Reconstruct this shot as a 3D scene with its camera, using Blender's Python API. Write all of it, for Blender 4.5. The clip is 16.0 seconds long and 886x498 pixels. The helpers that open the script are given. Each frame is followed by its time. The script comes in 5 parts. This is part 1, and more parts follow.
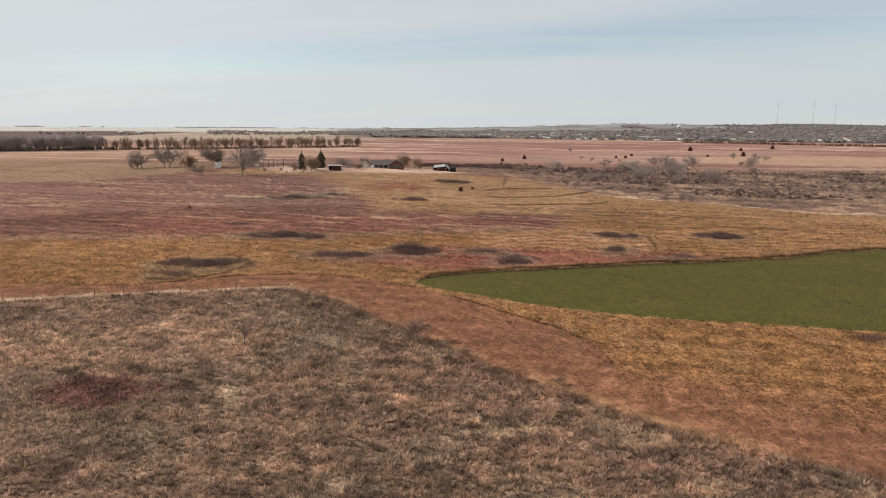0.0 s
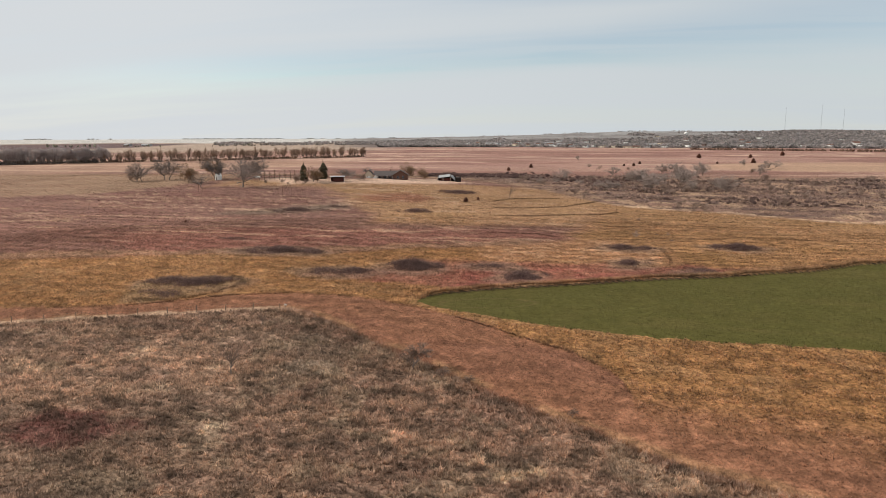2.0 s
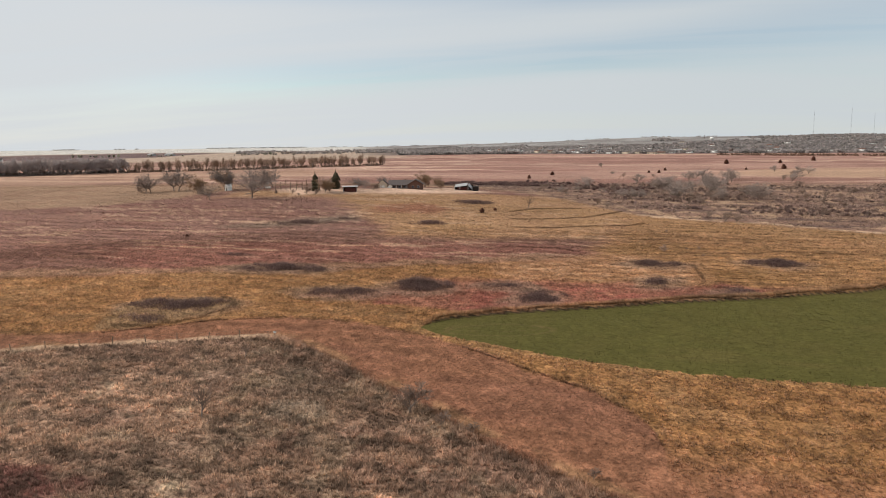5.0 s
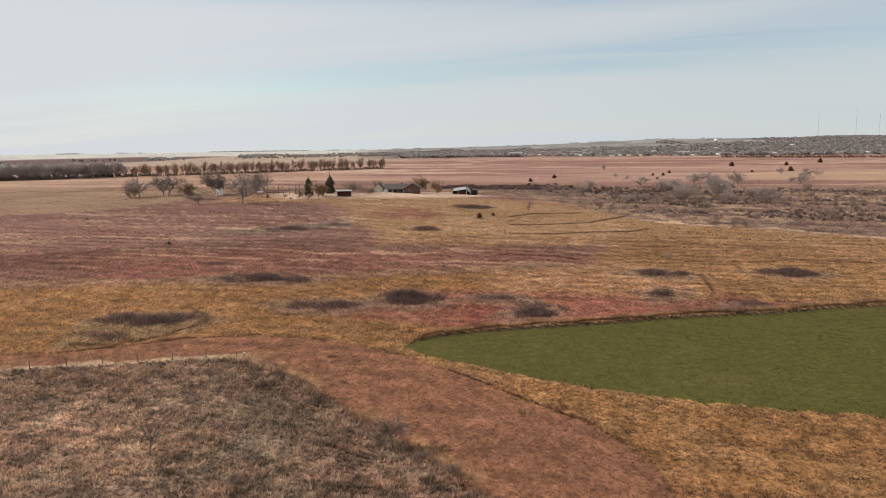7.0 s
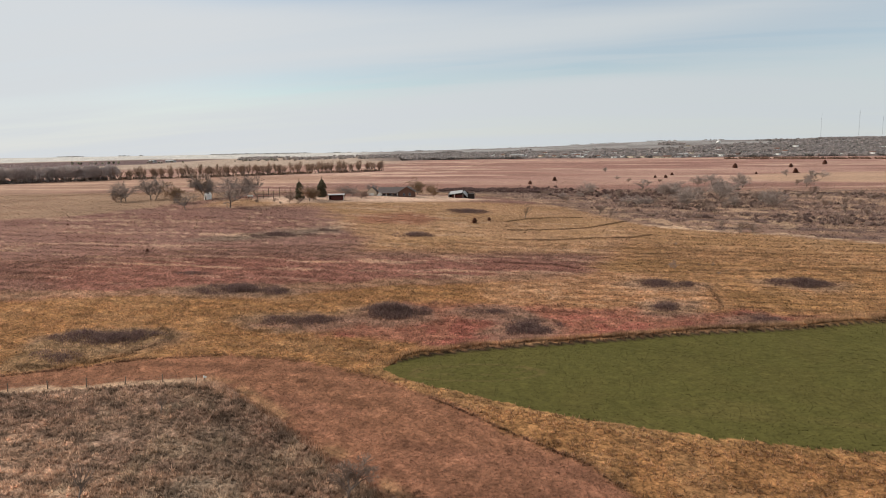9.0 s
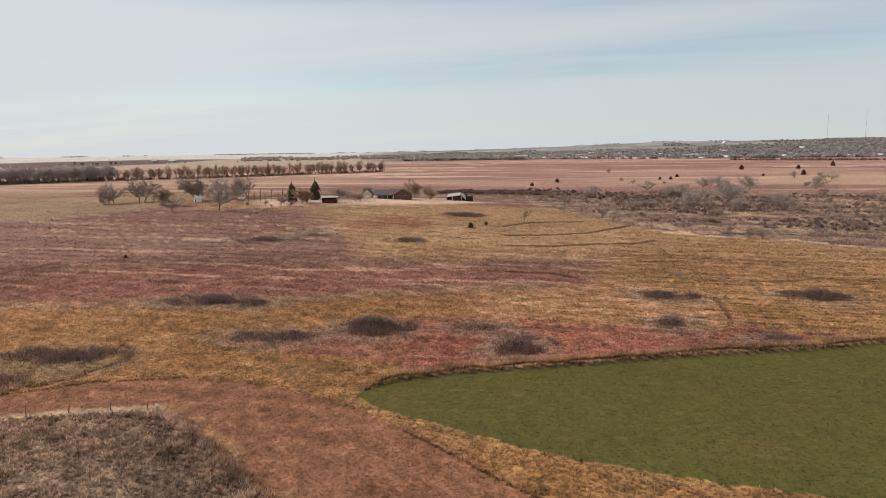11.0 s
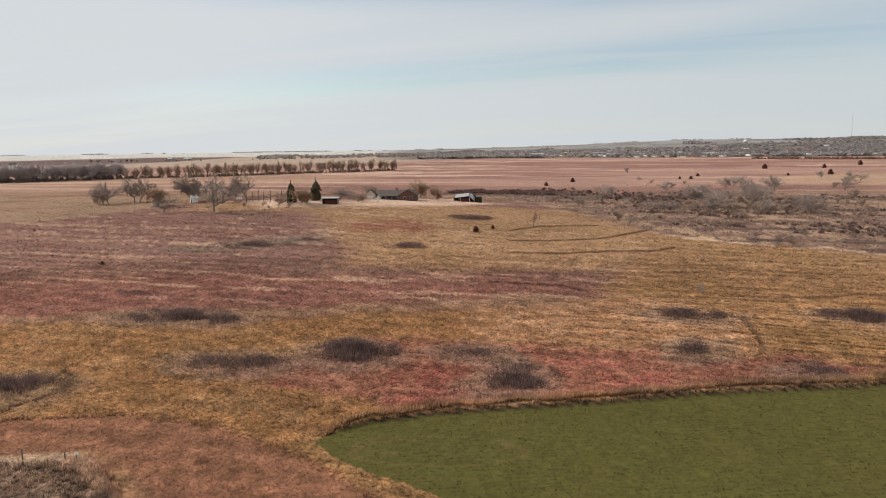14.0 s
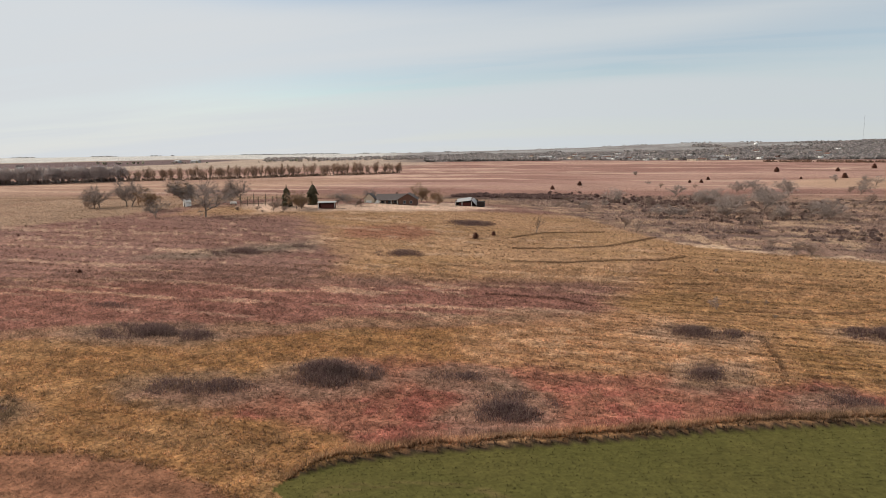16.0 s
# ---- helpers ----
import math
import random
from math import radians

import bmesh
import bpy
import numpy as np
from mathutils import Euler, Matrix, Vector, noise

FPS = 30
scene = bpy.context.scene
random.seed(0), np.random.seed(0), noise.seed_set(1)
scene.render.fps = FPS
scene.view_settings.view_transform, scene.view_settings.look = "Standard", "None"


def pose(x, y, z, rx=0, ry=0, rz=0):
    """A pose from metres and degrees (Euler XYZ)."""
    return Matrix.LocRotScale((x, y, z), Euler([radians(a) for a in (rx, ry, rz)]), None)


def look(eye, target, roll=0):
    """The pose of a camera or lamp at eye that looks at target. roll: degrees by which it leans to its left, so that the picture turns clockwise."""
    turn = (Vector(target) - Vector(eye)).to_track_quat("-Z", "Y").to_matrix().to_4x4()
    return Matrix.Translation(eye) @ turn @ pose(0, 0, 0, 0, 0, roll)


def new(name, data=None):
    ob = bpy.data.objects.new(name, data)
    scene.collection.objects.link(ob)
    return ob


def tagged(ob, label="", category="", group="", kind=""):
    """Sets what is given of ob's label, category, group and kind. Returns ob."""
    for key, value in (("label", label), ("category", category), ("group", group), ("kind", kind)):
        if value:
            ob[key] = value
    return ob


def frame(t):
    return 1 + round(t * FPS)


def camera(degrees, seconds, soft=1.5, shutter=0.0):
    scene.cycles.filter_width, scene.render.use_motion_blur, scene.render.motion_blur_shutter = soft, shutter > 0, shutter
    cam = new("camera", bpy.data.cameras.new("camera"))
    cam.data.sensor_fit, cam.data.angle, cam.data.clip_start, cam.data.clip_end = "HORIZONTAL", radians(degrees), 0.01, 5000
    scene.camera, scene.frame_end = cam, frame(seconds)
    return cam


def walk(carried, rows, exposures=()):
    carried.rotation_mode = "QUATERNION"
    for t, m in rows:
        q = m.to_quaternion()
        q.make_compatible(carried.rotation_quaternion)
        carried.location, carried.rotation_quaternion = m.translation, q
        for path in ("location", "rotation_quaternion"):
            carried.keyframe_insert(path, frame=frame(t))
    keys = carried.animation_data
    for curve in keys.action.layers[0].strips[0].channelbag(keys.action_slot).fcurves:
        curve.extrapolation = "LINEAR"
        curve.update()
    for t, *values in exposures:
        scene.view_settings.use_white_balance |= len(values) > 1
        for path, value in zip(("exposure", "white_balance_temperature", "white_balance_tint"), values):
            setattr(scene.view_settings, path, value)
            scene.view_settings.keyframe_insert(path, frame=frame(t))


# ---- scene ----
cam = camera(65.6, 16.0, soft=0.65)
PATH = [
    (0, (10.047, -5.973, 33.137), (8.2070, 3.7019, 31.4020), 0.40),
    (0.5, (9.670, -4.015, 33.014), (7.8062, 5.6631, 31.3230), 0.17),
    (1, (9.519, -1.948, 33.074), (7.6229, 7.7287, 31.4106), 0.03),
    (1.5, (9.464, 0.279, 33.180), (7.5398, 9.9551, 31.5457), -0.10),
    (2, (9.322, 2.494, 33.183), (7.3751, 12.1698, 31.5764), -0.15),
    (2.5, (9.314, 4.547, 33.238), (7.3486, 14.2238, 31.6577), -0.30),
    (3, (9.069, 6.679, 33.228), (7.0280, 16.3446, 31.6755), -0.40),
    (3.5, (9.036, 8.965, 33.300), (6.8307, 18.5964, 31.7598), -0.50),
    (4, (9.124, 11.264, 33.365), (6.8957, 20.8924, 31.8417), -0.48),
    (4.2, (9.207, 12.285, 33.396), (6.9677, 21.9119, 31.8765), -0.50),
    (6.3, (9.752, 23.607, 33.287), (7.4425, 33.2250, 31.8173), -0.80),
    (6.5, (9.801, 24.677, 33.277), (7.4859, 34.2939, 31.8111), -0.82),
    (7, (9.918, 27.438, 33.251), (7.5928, 37.0537, 31.7909), -0.80),
    (7.5, (10.067, 30.049, 33.236), (7.7244, 39.6621, 31.7837), -0.80),
    (8, (10.177, 32.736, 33.284), (7.8289, 42.3477, 31.8347), -0.90),
    (8.5, (10.264, 35.472, 33.223), (7.9128, 45.0843, 31.7785), -0.90),
    (9, (10.375, 38.286, 33.234), (8.0205, 47.8991, 31.8043), -0.90),
    (11.3, (11.339, 50.477, 33.562), (8.8888, 60.0676, 32.1419), -0.80),
    (11.5, (11.422, 51.520, 33.571), (8.7517, 61.0509, 32.1459), -0.90),
    (12, (11.597, 54.299, 33.566), (8.9299, 63.8313, 32.1405), -0.90),
    (12.5, (11.729, 57.003, 33.595), (9.0578, 66.5321, 32.1594), -0.80),
    (13, (11.821, 59.694, 33.727), (9.1497, 69.2217, 32.2785), -0.78),
    (13.5, (11.825, 62.338, 33.739), (9.1583, 71.8666, 32.2907), -0.71),
    (14, (11.871, 65.061, 33.709), (9.2122, 74.5910, 32.2603), -0.77),
    (14.5, (12.006, 67.784, 33.637), (9.3363, 77.3129, 32.1972), -0.80),
    (15, (12.085, 70.455, 33.635), (9.4175, 79.9851, 32.1997), -0.82),
    (15.5, (12.086, 73.207, 33.647), (9.4204, 82.7392, 32.2217), -0.70),
    (16, (12.044, 75.854, 33.674), (9.2695, 85.3574, 32.2642), -0.70),
]
walk(cam, [(t, look(eye, target, roll)) for t, eye, target, roll in PATH])


# ---- world, sun ----
SUN_AZ, SUN_EL = -88.0, 32.0        # degrees left of the way ahead, degrees up
world = bpy.data.worlds.new("sky")
scene.world = world
world.use_nodes = True
wn, wl = world.node_tree.nodes, world.node_tree.links
wn.clear()


def wnode(kind, **put):
    n = wn.new(kind)
    for key, value in put.items():
        n.inputs[key].default_value = value
    return n


sky = wn.new("ShaderNodeTexSky")
sky.sky_type, sky.sun_disc = "NISHITA", False
sky.sun_elevation, sky.sun_rotation = radians(SUN_EL), radians(SUN_AZ)
sky.altitude, sky.air_density, sky.dust_density, sky.ozone_density = 400, 1.0, 0.3, 0.5
coord = wn.new("ShaderNodeTexCoord")
split = wn.new("ShaderNodeSeparateXYZ")
wl.new(coord.outputs["Generated"], split.inputs[0])
# cloud sheets lie on a high flat layer: divide by the height of the ray
lift = wn.new("ShaderNodeMath"); lift.operation = "ADD"; lift.inputs[1].default_value = 0.10
wl.new(split.outputs["Z"], lift.inputs[0])
flat = wn.new("ShaderNodeVectorMath"); flat.operation = "DIVIDE"
wl.new(coord.outputs["Generated"], flat.inputs[0])
spread = wn.new("ShaderNodeCombineXYZ")
for axis in "XYZ":
    wl.new(lift.outputs[0], spread.inputs[axis])
wl.new(spread.outputs[0], flat.inputs[1])
place_a = wn.new("ShaderNodeMapping")
place_a.inputs["Rotation"].default_value = (0, 0, radians(14))
place_a.inputs["Scale"].default_value = (0.20, 0.85, 0.0)
place_a.inputs["Location"].default_value = (0.35, 0.62, 0)
wl.new(flat.outputs[0], place_a.inputs[0])
cirrus = wnode("ShaderNodeTexNoise", Scale=1.0, Detail=4.0, Roughness=0.5, Distortion=0.4)
wl.new(place_a.outputs[0], cirrus.inputs["Vector"])


def wmath(op, a, b=None, c=None):
    n = wn.new("ShaderNodeMath")
    n.operation = op
    for k, v in enumerate((a, b, c)):
        if v is None:
            continue
        if isinstance(v, (int, float)):
            n.inputs[k].default_value = v
        else:
            wl.new(v, n.inputs[k])
    return n.outputs[0]


cover = wn.new("ShaderNodeMapRange")
cover.interpolation_type = "SMOOTHSTEP"
cover.inputs["From Min"].default_value, cover.inputs["From Max"].default_value = 0.30, 0.62
cover.inputs["To Min"].default_value, cover.inputs["To Max"].default_value = 0.84, 1.0
wl.new(cirrus.outputs["Fac"], cover.inputs["Value"])
# a long gap between two cloud sheets, climbing to the east
side = wmath("DIVIDE", split.outputs["X"], wmath("MAXIMUM", wmath("ABSOLUTE", split.outputs["Y"]), 0.2))
gap_at = wmath("ADD", wmath("MULTIPLY_ADD", side, 0.06, 0.104), wmath("MULTIPLY", cirrus.outputs["Fac"], 0.032))
off = wmath("DIVIDE", wmath("SUBTRACT", split.outputs["Z"], gap_at), wmath("MULTIPLY_ADD", wmath("MAXIMUM", side, 0.0), 0.07, 0.023))
gap = wmath("POWER", 2.718, wmath("MULTIPLY", wmath("MULTIPLY", off, off), -1.0))
east = wn.new("ShaderNodeMapRange")
east.interpolation_type = "SMOOTHSTEP"
east.inputs["From Min"].default_value, east.inputs["From Max"].default_value = -0.95, -0.45
wl.new(side, east.inputs["Value"])
# fine streaks break the edges of the gap, and a second, thinner gap lies above it
place_b = wn.new("ShaderNodeMapping")
place_b.inputs["Rotation"].default_value = (0, 0, radians(20))
place_b.inputs["Scale"].default_value = (0.5, 2.6, 0.0)
place_b.inputs["Location"].default_value = (1.7, 0.3, 0)
wl.new(flat.outputs[0], place_b.inputs[0])
wisps = wnode("ShaderNodeTexNoise", Scale=1.0, Detail=6.0, Roughness=0.55, Distortion=0.6)
wl.new(place_b.outputs[0], wisps.inputs["Vector"])
torn = wn.new("ShaderNodeMapRange")
torn.interpolation_type = "SMOOTHSTEP"
torn.inputs["From Min"].default_value, torn.inputs["From Max"].default_value = 0.62, 0.36
torn.inputs["To Min"].default_value, torn.inputs["To Max"].default_value = 0.65, 1.0
wl.new(wisps.outputs["Fac"], torn.inputs["Value"])
high = wmath("DIVIDE", wmath("SUBTRACT", split.outputs["Z"], wmath("MULTIPLY_ADD", side, -0.02, 0.205)), 0.024)
gap2 = wmath("POWER", 2.718, wmath("MULTIPLY", wmath("MULTIPLY", high, high), -1.0))
both = wmath("MULTIPLY", wmath("MAXIMUM", wmath("MULTIPLY", gap, east.outputs[0]), wmath("MULTIPLY", gap2, 0.75)), torn.outputs[0])
veil = wmath("SUBTRACT", cover.outputs[0], wmath("MULTIPLY", both, 0.68))
haze = wn.new("ShaderNodeMapRange")
haze.interpolation_type = "SMOOTHSTEP"
haze.inputs["From Min"].default_value, haze.inputs["From Max"].default_value = 0.06, -0.01
wl.new(split.outputs["Z"], haze.inputs["Value"])
veil = wmath("MAXIMUM", veil, wmath("MULTIPLY", haze.outputs[0], 1.0))
blend = wn.new("ShaderNodeMix"); blend.data_type = "RGBA"
wl.new(veil, blend.inputs["Factor"])
clear = wn.new("ShaderNodeVectorMath"); clear.operation = "SCALE"
clear.inputs["Scale"].default_value = 1.12
wl.new(sky.outputs[0], clear.inputs[0])
wl.new(clear.outputs[0], blend.inputs[6])
# thin sunlit cirrus, in the sky's own units, brighter towards the sun
glow = wn.new("ShaderNodeMapRange")
glow.interpolation_type = "SMOOTHSTEP"
glow.inputs["From Min"].default_value, glow.inputs["From Max"].default_value = -0.7, 0.35
wl.new(side, glow.inputs["Value"])
cloud = wn.new("ShaderNodeMix"); cloud.data_type = "RGBA"
cloud.inputs[6].default_value, cloud.inputs[7].default_value = (6.65, 6.95, 7.2, 1), (5.9, 6.35, 6.6, 1)
wl.new(glow.outputs[0], cloud.inputs["Factor"])
wl.new(cloud.outputs[2], blend.inputs[7])
back = wnode("ShaderNodeBackground", Strength=0.10)
wl.new(blend.outputs[2], back.inputs["Color"])
sky_out = wn.new("ShaderNodeOutputWorld")
wl.new(back.outputs[0], sky_out.inputs["Surface"])

sun = new("sun", bpy.data.lights.new("sun", "SUN"))
sun.data.energy, sun.data.angle, sun.data.color = 3.9, radians(0.6), (1.0, 0.95, 0.88)
a, e = radians(SUN_AZ), radians(SUN_EL)
sun.matrix_world = look((math.sin(a) * math.cos(e) * 50, math.cos(a) * math.cos(e) * 50, math.sin(e) * 50), (0, 0, 0))
scene.view_settings.exposure = 0.0

# ---- noise and plan ----
def rgb(r, g, b):
    """A base colour from eight-bit values."""
    return tuple(((v / 255 + 0.055) / 1.055) ** 2.4 if v > 10 else v / 3295 for v in (r, g, b))


def lattice(ix, iy, seed):
    h = (ix.astype(np.int64) * 374761393 + iy.astype(np.int64) * 668265263 + seed * 974634777) & 0x7FFFFFFF
    h = ((h ^ (h >> 13)) * 1274126177) & 0x7FFFFFFF
    return ((h ^ (h >> 16)) & 0xFFFF) / 65535.0


def value_noise(x, y, seed=0):
    ix, iy = np.floor(x), np.floor(y)
    u, v = x - ix, y - iy
    u, v = u * u * (3 - 2 * u), v * v * (3 - 2 * v)
    a, b = lattice(ix, iy, seed), lattice(ix + 1, iy, seed)
    c, d = lattice(ix, iy + 1, seed), lattice(ix + 1, iy + 1, seed)
    return (a * (1 - u) + b * u) * (1 - v) + (c * (1 - u) + d * u) * v


def fbm(x, y, size, seed=0, octaves=4, gain=0.5):
    """Noise from about 0 to 1 with its largest lumps of that size in metres."""
    total, amp, top, f = 0.0, 1.0, 0.0, 1.0 / size
    for k in range(octaves):
        total = total + amp * value_noise(x * f + 17.3 * k, y * f - 9.1 * k, seed + k)
        top, amp, f = top + amp, amp * gain, f * 2.03
    return np.clip((total / top - 0.5) * 1.7 + 0.5, 0, 1)


def smooth(a, b, v):
    u = np.clip((v - a) / (b - a), 0, 1)
    return u * u * (3 - 2 * u)

def terrain(x, y):
    """Height of the land: a gentle valley, the knoll of the farm, the far rises."""
    x, y = np.asarray(x, float), np.asarray(y, float)
    z = np.interp(y, (-5000, 0, 60, 80, 120, 150, 200, 280, 400, 560, 800, 1200, 5000),
                  (-12, -6.5, -4.6, -3.4, 0.1, 1.3, 2.9, 4.8, 4.6, 7.0, 9.0, 11, 11))
    z = z - 0.012 * np.clip(x, -120, 0)
    sx = np.where(x < -140, 190.0, 95.0)
    z = z + 6.9 * np.exp(-((x + 140) / sx) ** 2 / 2 - ((y - 345) / 52) ** 2 / 2)
    d, az = np.hypot(x - 12, y - 30), np.degrees(np.arctan2(x - 12, y - 30))
    # far country: a long low rise, higher towards the town's hill
    z = z + 11 * smooth(1500, 4200, d)
    hill = smooth(-22, 6, az) * (1 - smooth(70, 120, az))
    z = z + 34 * hill * smooth(1500, 3300, d) * (1 + 0.12 * np.sin(np.radians(az * 9)) + 0.06 * np.sin(np.radians(az * 23 + 40)))
    return z


def rough_edge(x):
    return np.interp(x, (-600, -96.7, -82.9, -68.3, -48.1, -40.8, -31.6, -21.5, -14.4, -3, 9.9, 23.7, 35.4, 120, 400), (-60, 103.3, 109.1, 114.8, 121.6, 119.8, 113.8, 106.5, 102.1, 93.5, 85.3, 76.9, 72.8, 45, -60))


def strip_edge(x):
    return np.interp(x, (-600, -140, -99.7, -77.3, -69.3, -60.9, -48.6, -37, -24.5, -12.7, -2, 7.9, 14.9, 17.9, 60, 300), (20, 104, 112.3, 118.2, 122.7, 128.6, 132.9, 133.1, 129.6, 123.5, 116.3, 110.6, 103.1, 93.9, 84, 70))


def green_far(x):
    return np.interp(x, (-22.1, -21.3, -18.2, -11.5, 8.9, 22, 41.3, 63.6, 75.6, 91.5, 200, 500), (131.9, 134.8, 138.5, 142.5, 150.8, 156.7, 163.8, 173.4, 182.4, 190, 250, 400))


def green_near(x):
    return np.interp(x, (-22.1, -18.8, -15.4, -6.6, -0.1, 5.4, 15.4, 24.7, 33.5, 62.5, 200, 500), (131.9, 129.1, 127.5, 124.8, 122.8, 121, 119.3, 118.4, 118.6, 117.5, 113, 112))


def ochre_top(x):
    return np.interp(x, (-600, -147, -104.9, -80.3, -59.1, -40.7, -23.5, -12.4, 10, 30, 60), (100, 146, 157.9, 167.1, 172.9, 182.8, 189, 191.7, 197, 203, 203))


def scrub_edge(x):
    return np.interp(x, (-60, -30, -9.5, 8.2, 22.3, 47.8, 61.9, 89.8, 400), (400, 372, 345.8, 310.9, 289.7, 276.2, 274.4, 259.7, 200))


def oval(x, y, cx, cy, rx, ry, turn=0.0):
    """1 at the middle of an oval, 0 at its rim and below 0 outside it."""
    c, s = math.cos(radians(turn)), math.sin(radians(turn))
    u, v = (x - cx) * c + (y - cy) * s, (y - cy) * c - (x - cx) * s
    return 1 - np.sqrt((u / rx) ** 2 + (v / ry) ** 2)


# grey thickets: x, y, half length, half depth, height, turn
THICKETS = ((-73.3, 136.9, 8.1, 3.4, 1.8, 8), (-30.5, 162.9, 5.6, 3.6, 1.9, 6),
            (-46.4, 153.7, 6.4, 2.8, 1.2, 8), (-69.6, 173.9, 9.4, 3.6, 1.5, 6),
            (-3.3, 156.8, 3.4, 4.9, 1.7, 8), (-10.8, 166.7, 4.5, 2.2, 0.9, 0),
            (21.8, 196.1, 5.8, 2.7, 1.3, 0), (51.1, 200.6, 5.4, 3.1, 1.5, 0),
            (21.4, 175.5, 3.9, 2.8, 1.1, 0), (36.9, 168.1, 3.7, 2.3, 1.3, 10))

# patches of the plan, as outlines
RED_GRASS = ((-51.9, 149.6), (-37.4, 147.7), (-25.9, 146.5), (-14.8, 143.7), (-9.3, 144), (2.9, 150.7), (18.3, 157.8), (34.6, 165.4), (48.6, 172.7), (36.5, 175.4), (23.3, 170.9), (10.2, 172.5), (-4.1, 172.7), (-16.9, 171.6), (-30.4, 171), (-38.9, 158.5))
STRAW_GRASS = ((-14.6, 191.3), (4.9, 203.7), (18.8, 208), (30.9, 198.2), (32.1, 176.3), (25, 171.2), (10.2, 171.7), (-4, 172), (-13.3, 174.1))
WINE_GRASS = ((-137.5, 187.2), (-106, 158.9), (-80.8, 167.7), (-59.7, 174), (-41.7, 185.2), (-24.4, 192.2), (-7.1, 195.1), (5.3, 207.1), (6.2, 215.3), (-10.7, 221), (-31.6, 219.5), (-58.6, 212), (-96, 207.7))
UPPER_FIELD = ((-108.4, 302.5), (-86.2, 274.1), (-64.6, 241.6), (-60.9, 224.4), (-33, 224.9), (-5, 231.5), (9, 228.7), (21.6, 280.3), (17.5, 333.9), (-2.9, 356.2), (-39.9, 345.1), (-84.2, 326.9), (-120, 330), (-160, 318), (-160, 298))
RUSSET_KNOLL = ((-87.5, 287.1), (-76.7, 271.3), (-53.6, 273.8), (-49.8, 288.6), (-65.5, 299))
YARD = ((-146, 327), (-138, 316), (-128.5, 307.2), (-115.6, 313.9), (-82.9, 326), (-59.9, 338.5), (-45.9, 363.9), (-70.2, 383.4), (-98.6, 340.4), (-123.3, 331.4), (-140, 336))
RING_GRASS = ((-80.6, 121.3), (-73.6, 120.3), (-65, 130.7), (-62.2, 138.9), (-70.6, 144.2), (-80.8, 140.8), (-83.9, 130.9))
# near and far limits of the ploughed land, by bearing
PLOUGH_NEAR, PLOUGH_FAR = (1500, 1460, 1620, 2400), (2220, 2225, 2320, 2450, 2250)
GREY_KNOLL = ((-120.8, 233.2), (-106.8, 231.9), (-78.8, 252.6), (-82.4, 264.1), (-98.2, 253.6))


def patch(x, y, outline):
    """Metres inside an outline of the plan; below 0 outside it."""
    p = np.array(outline)
    near, inside = np.full(np.shape(x), 1e9), np.zeros(np.shape(x), bool)
    for (ax, ay), (bx, by) in zip(p, np.roll(p, -1, 0)):
        ex, ey = bx - ax, by - ay
        t = np.clip(((x - ax) * ex + (y - ay) * ey) / (ex * ex + ey * ey), 0, 1)
        near = np.minimum(near, np.hypot(x - ax - t * ex, y - ay - t * ey))
        if ey:
            inside ^= ((ay > y) != (by > y)) & (x < ax + (y - ay) * ex / ey)
    return np.where(inside, near, -near)


def in_rows(x, y, gap, pull):
    """Draw places of the plan towards mowing rows that follow the contours."""
    p = (y + 0.06 * x + 8 * fbm(x, y, 45, 33, 2) + 1.6 * fbm(x, y, 11, 34, 2)) / gap
    return y - (p - np.floor(p) - 0.5) * gap * pull


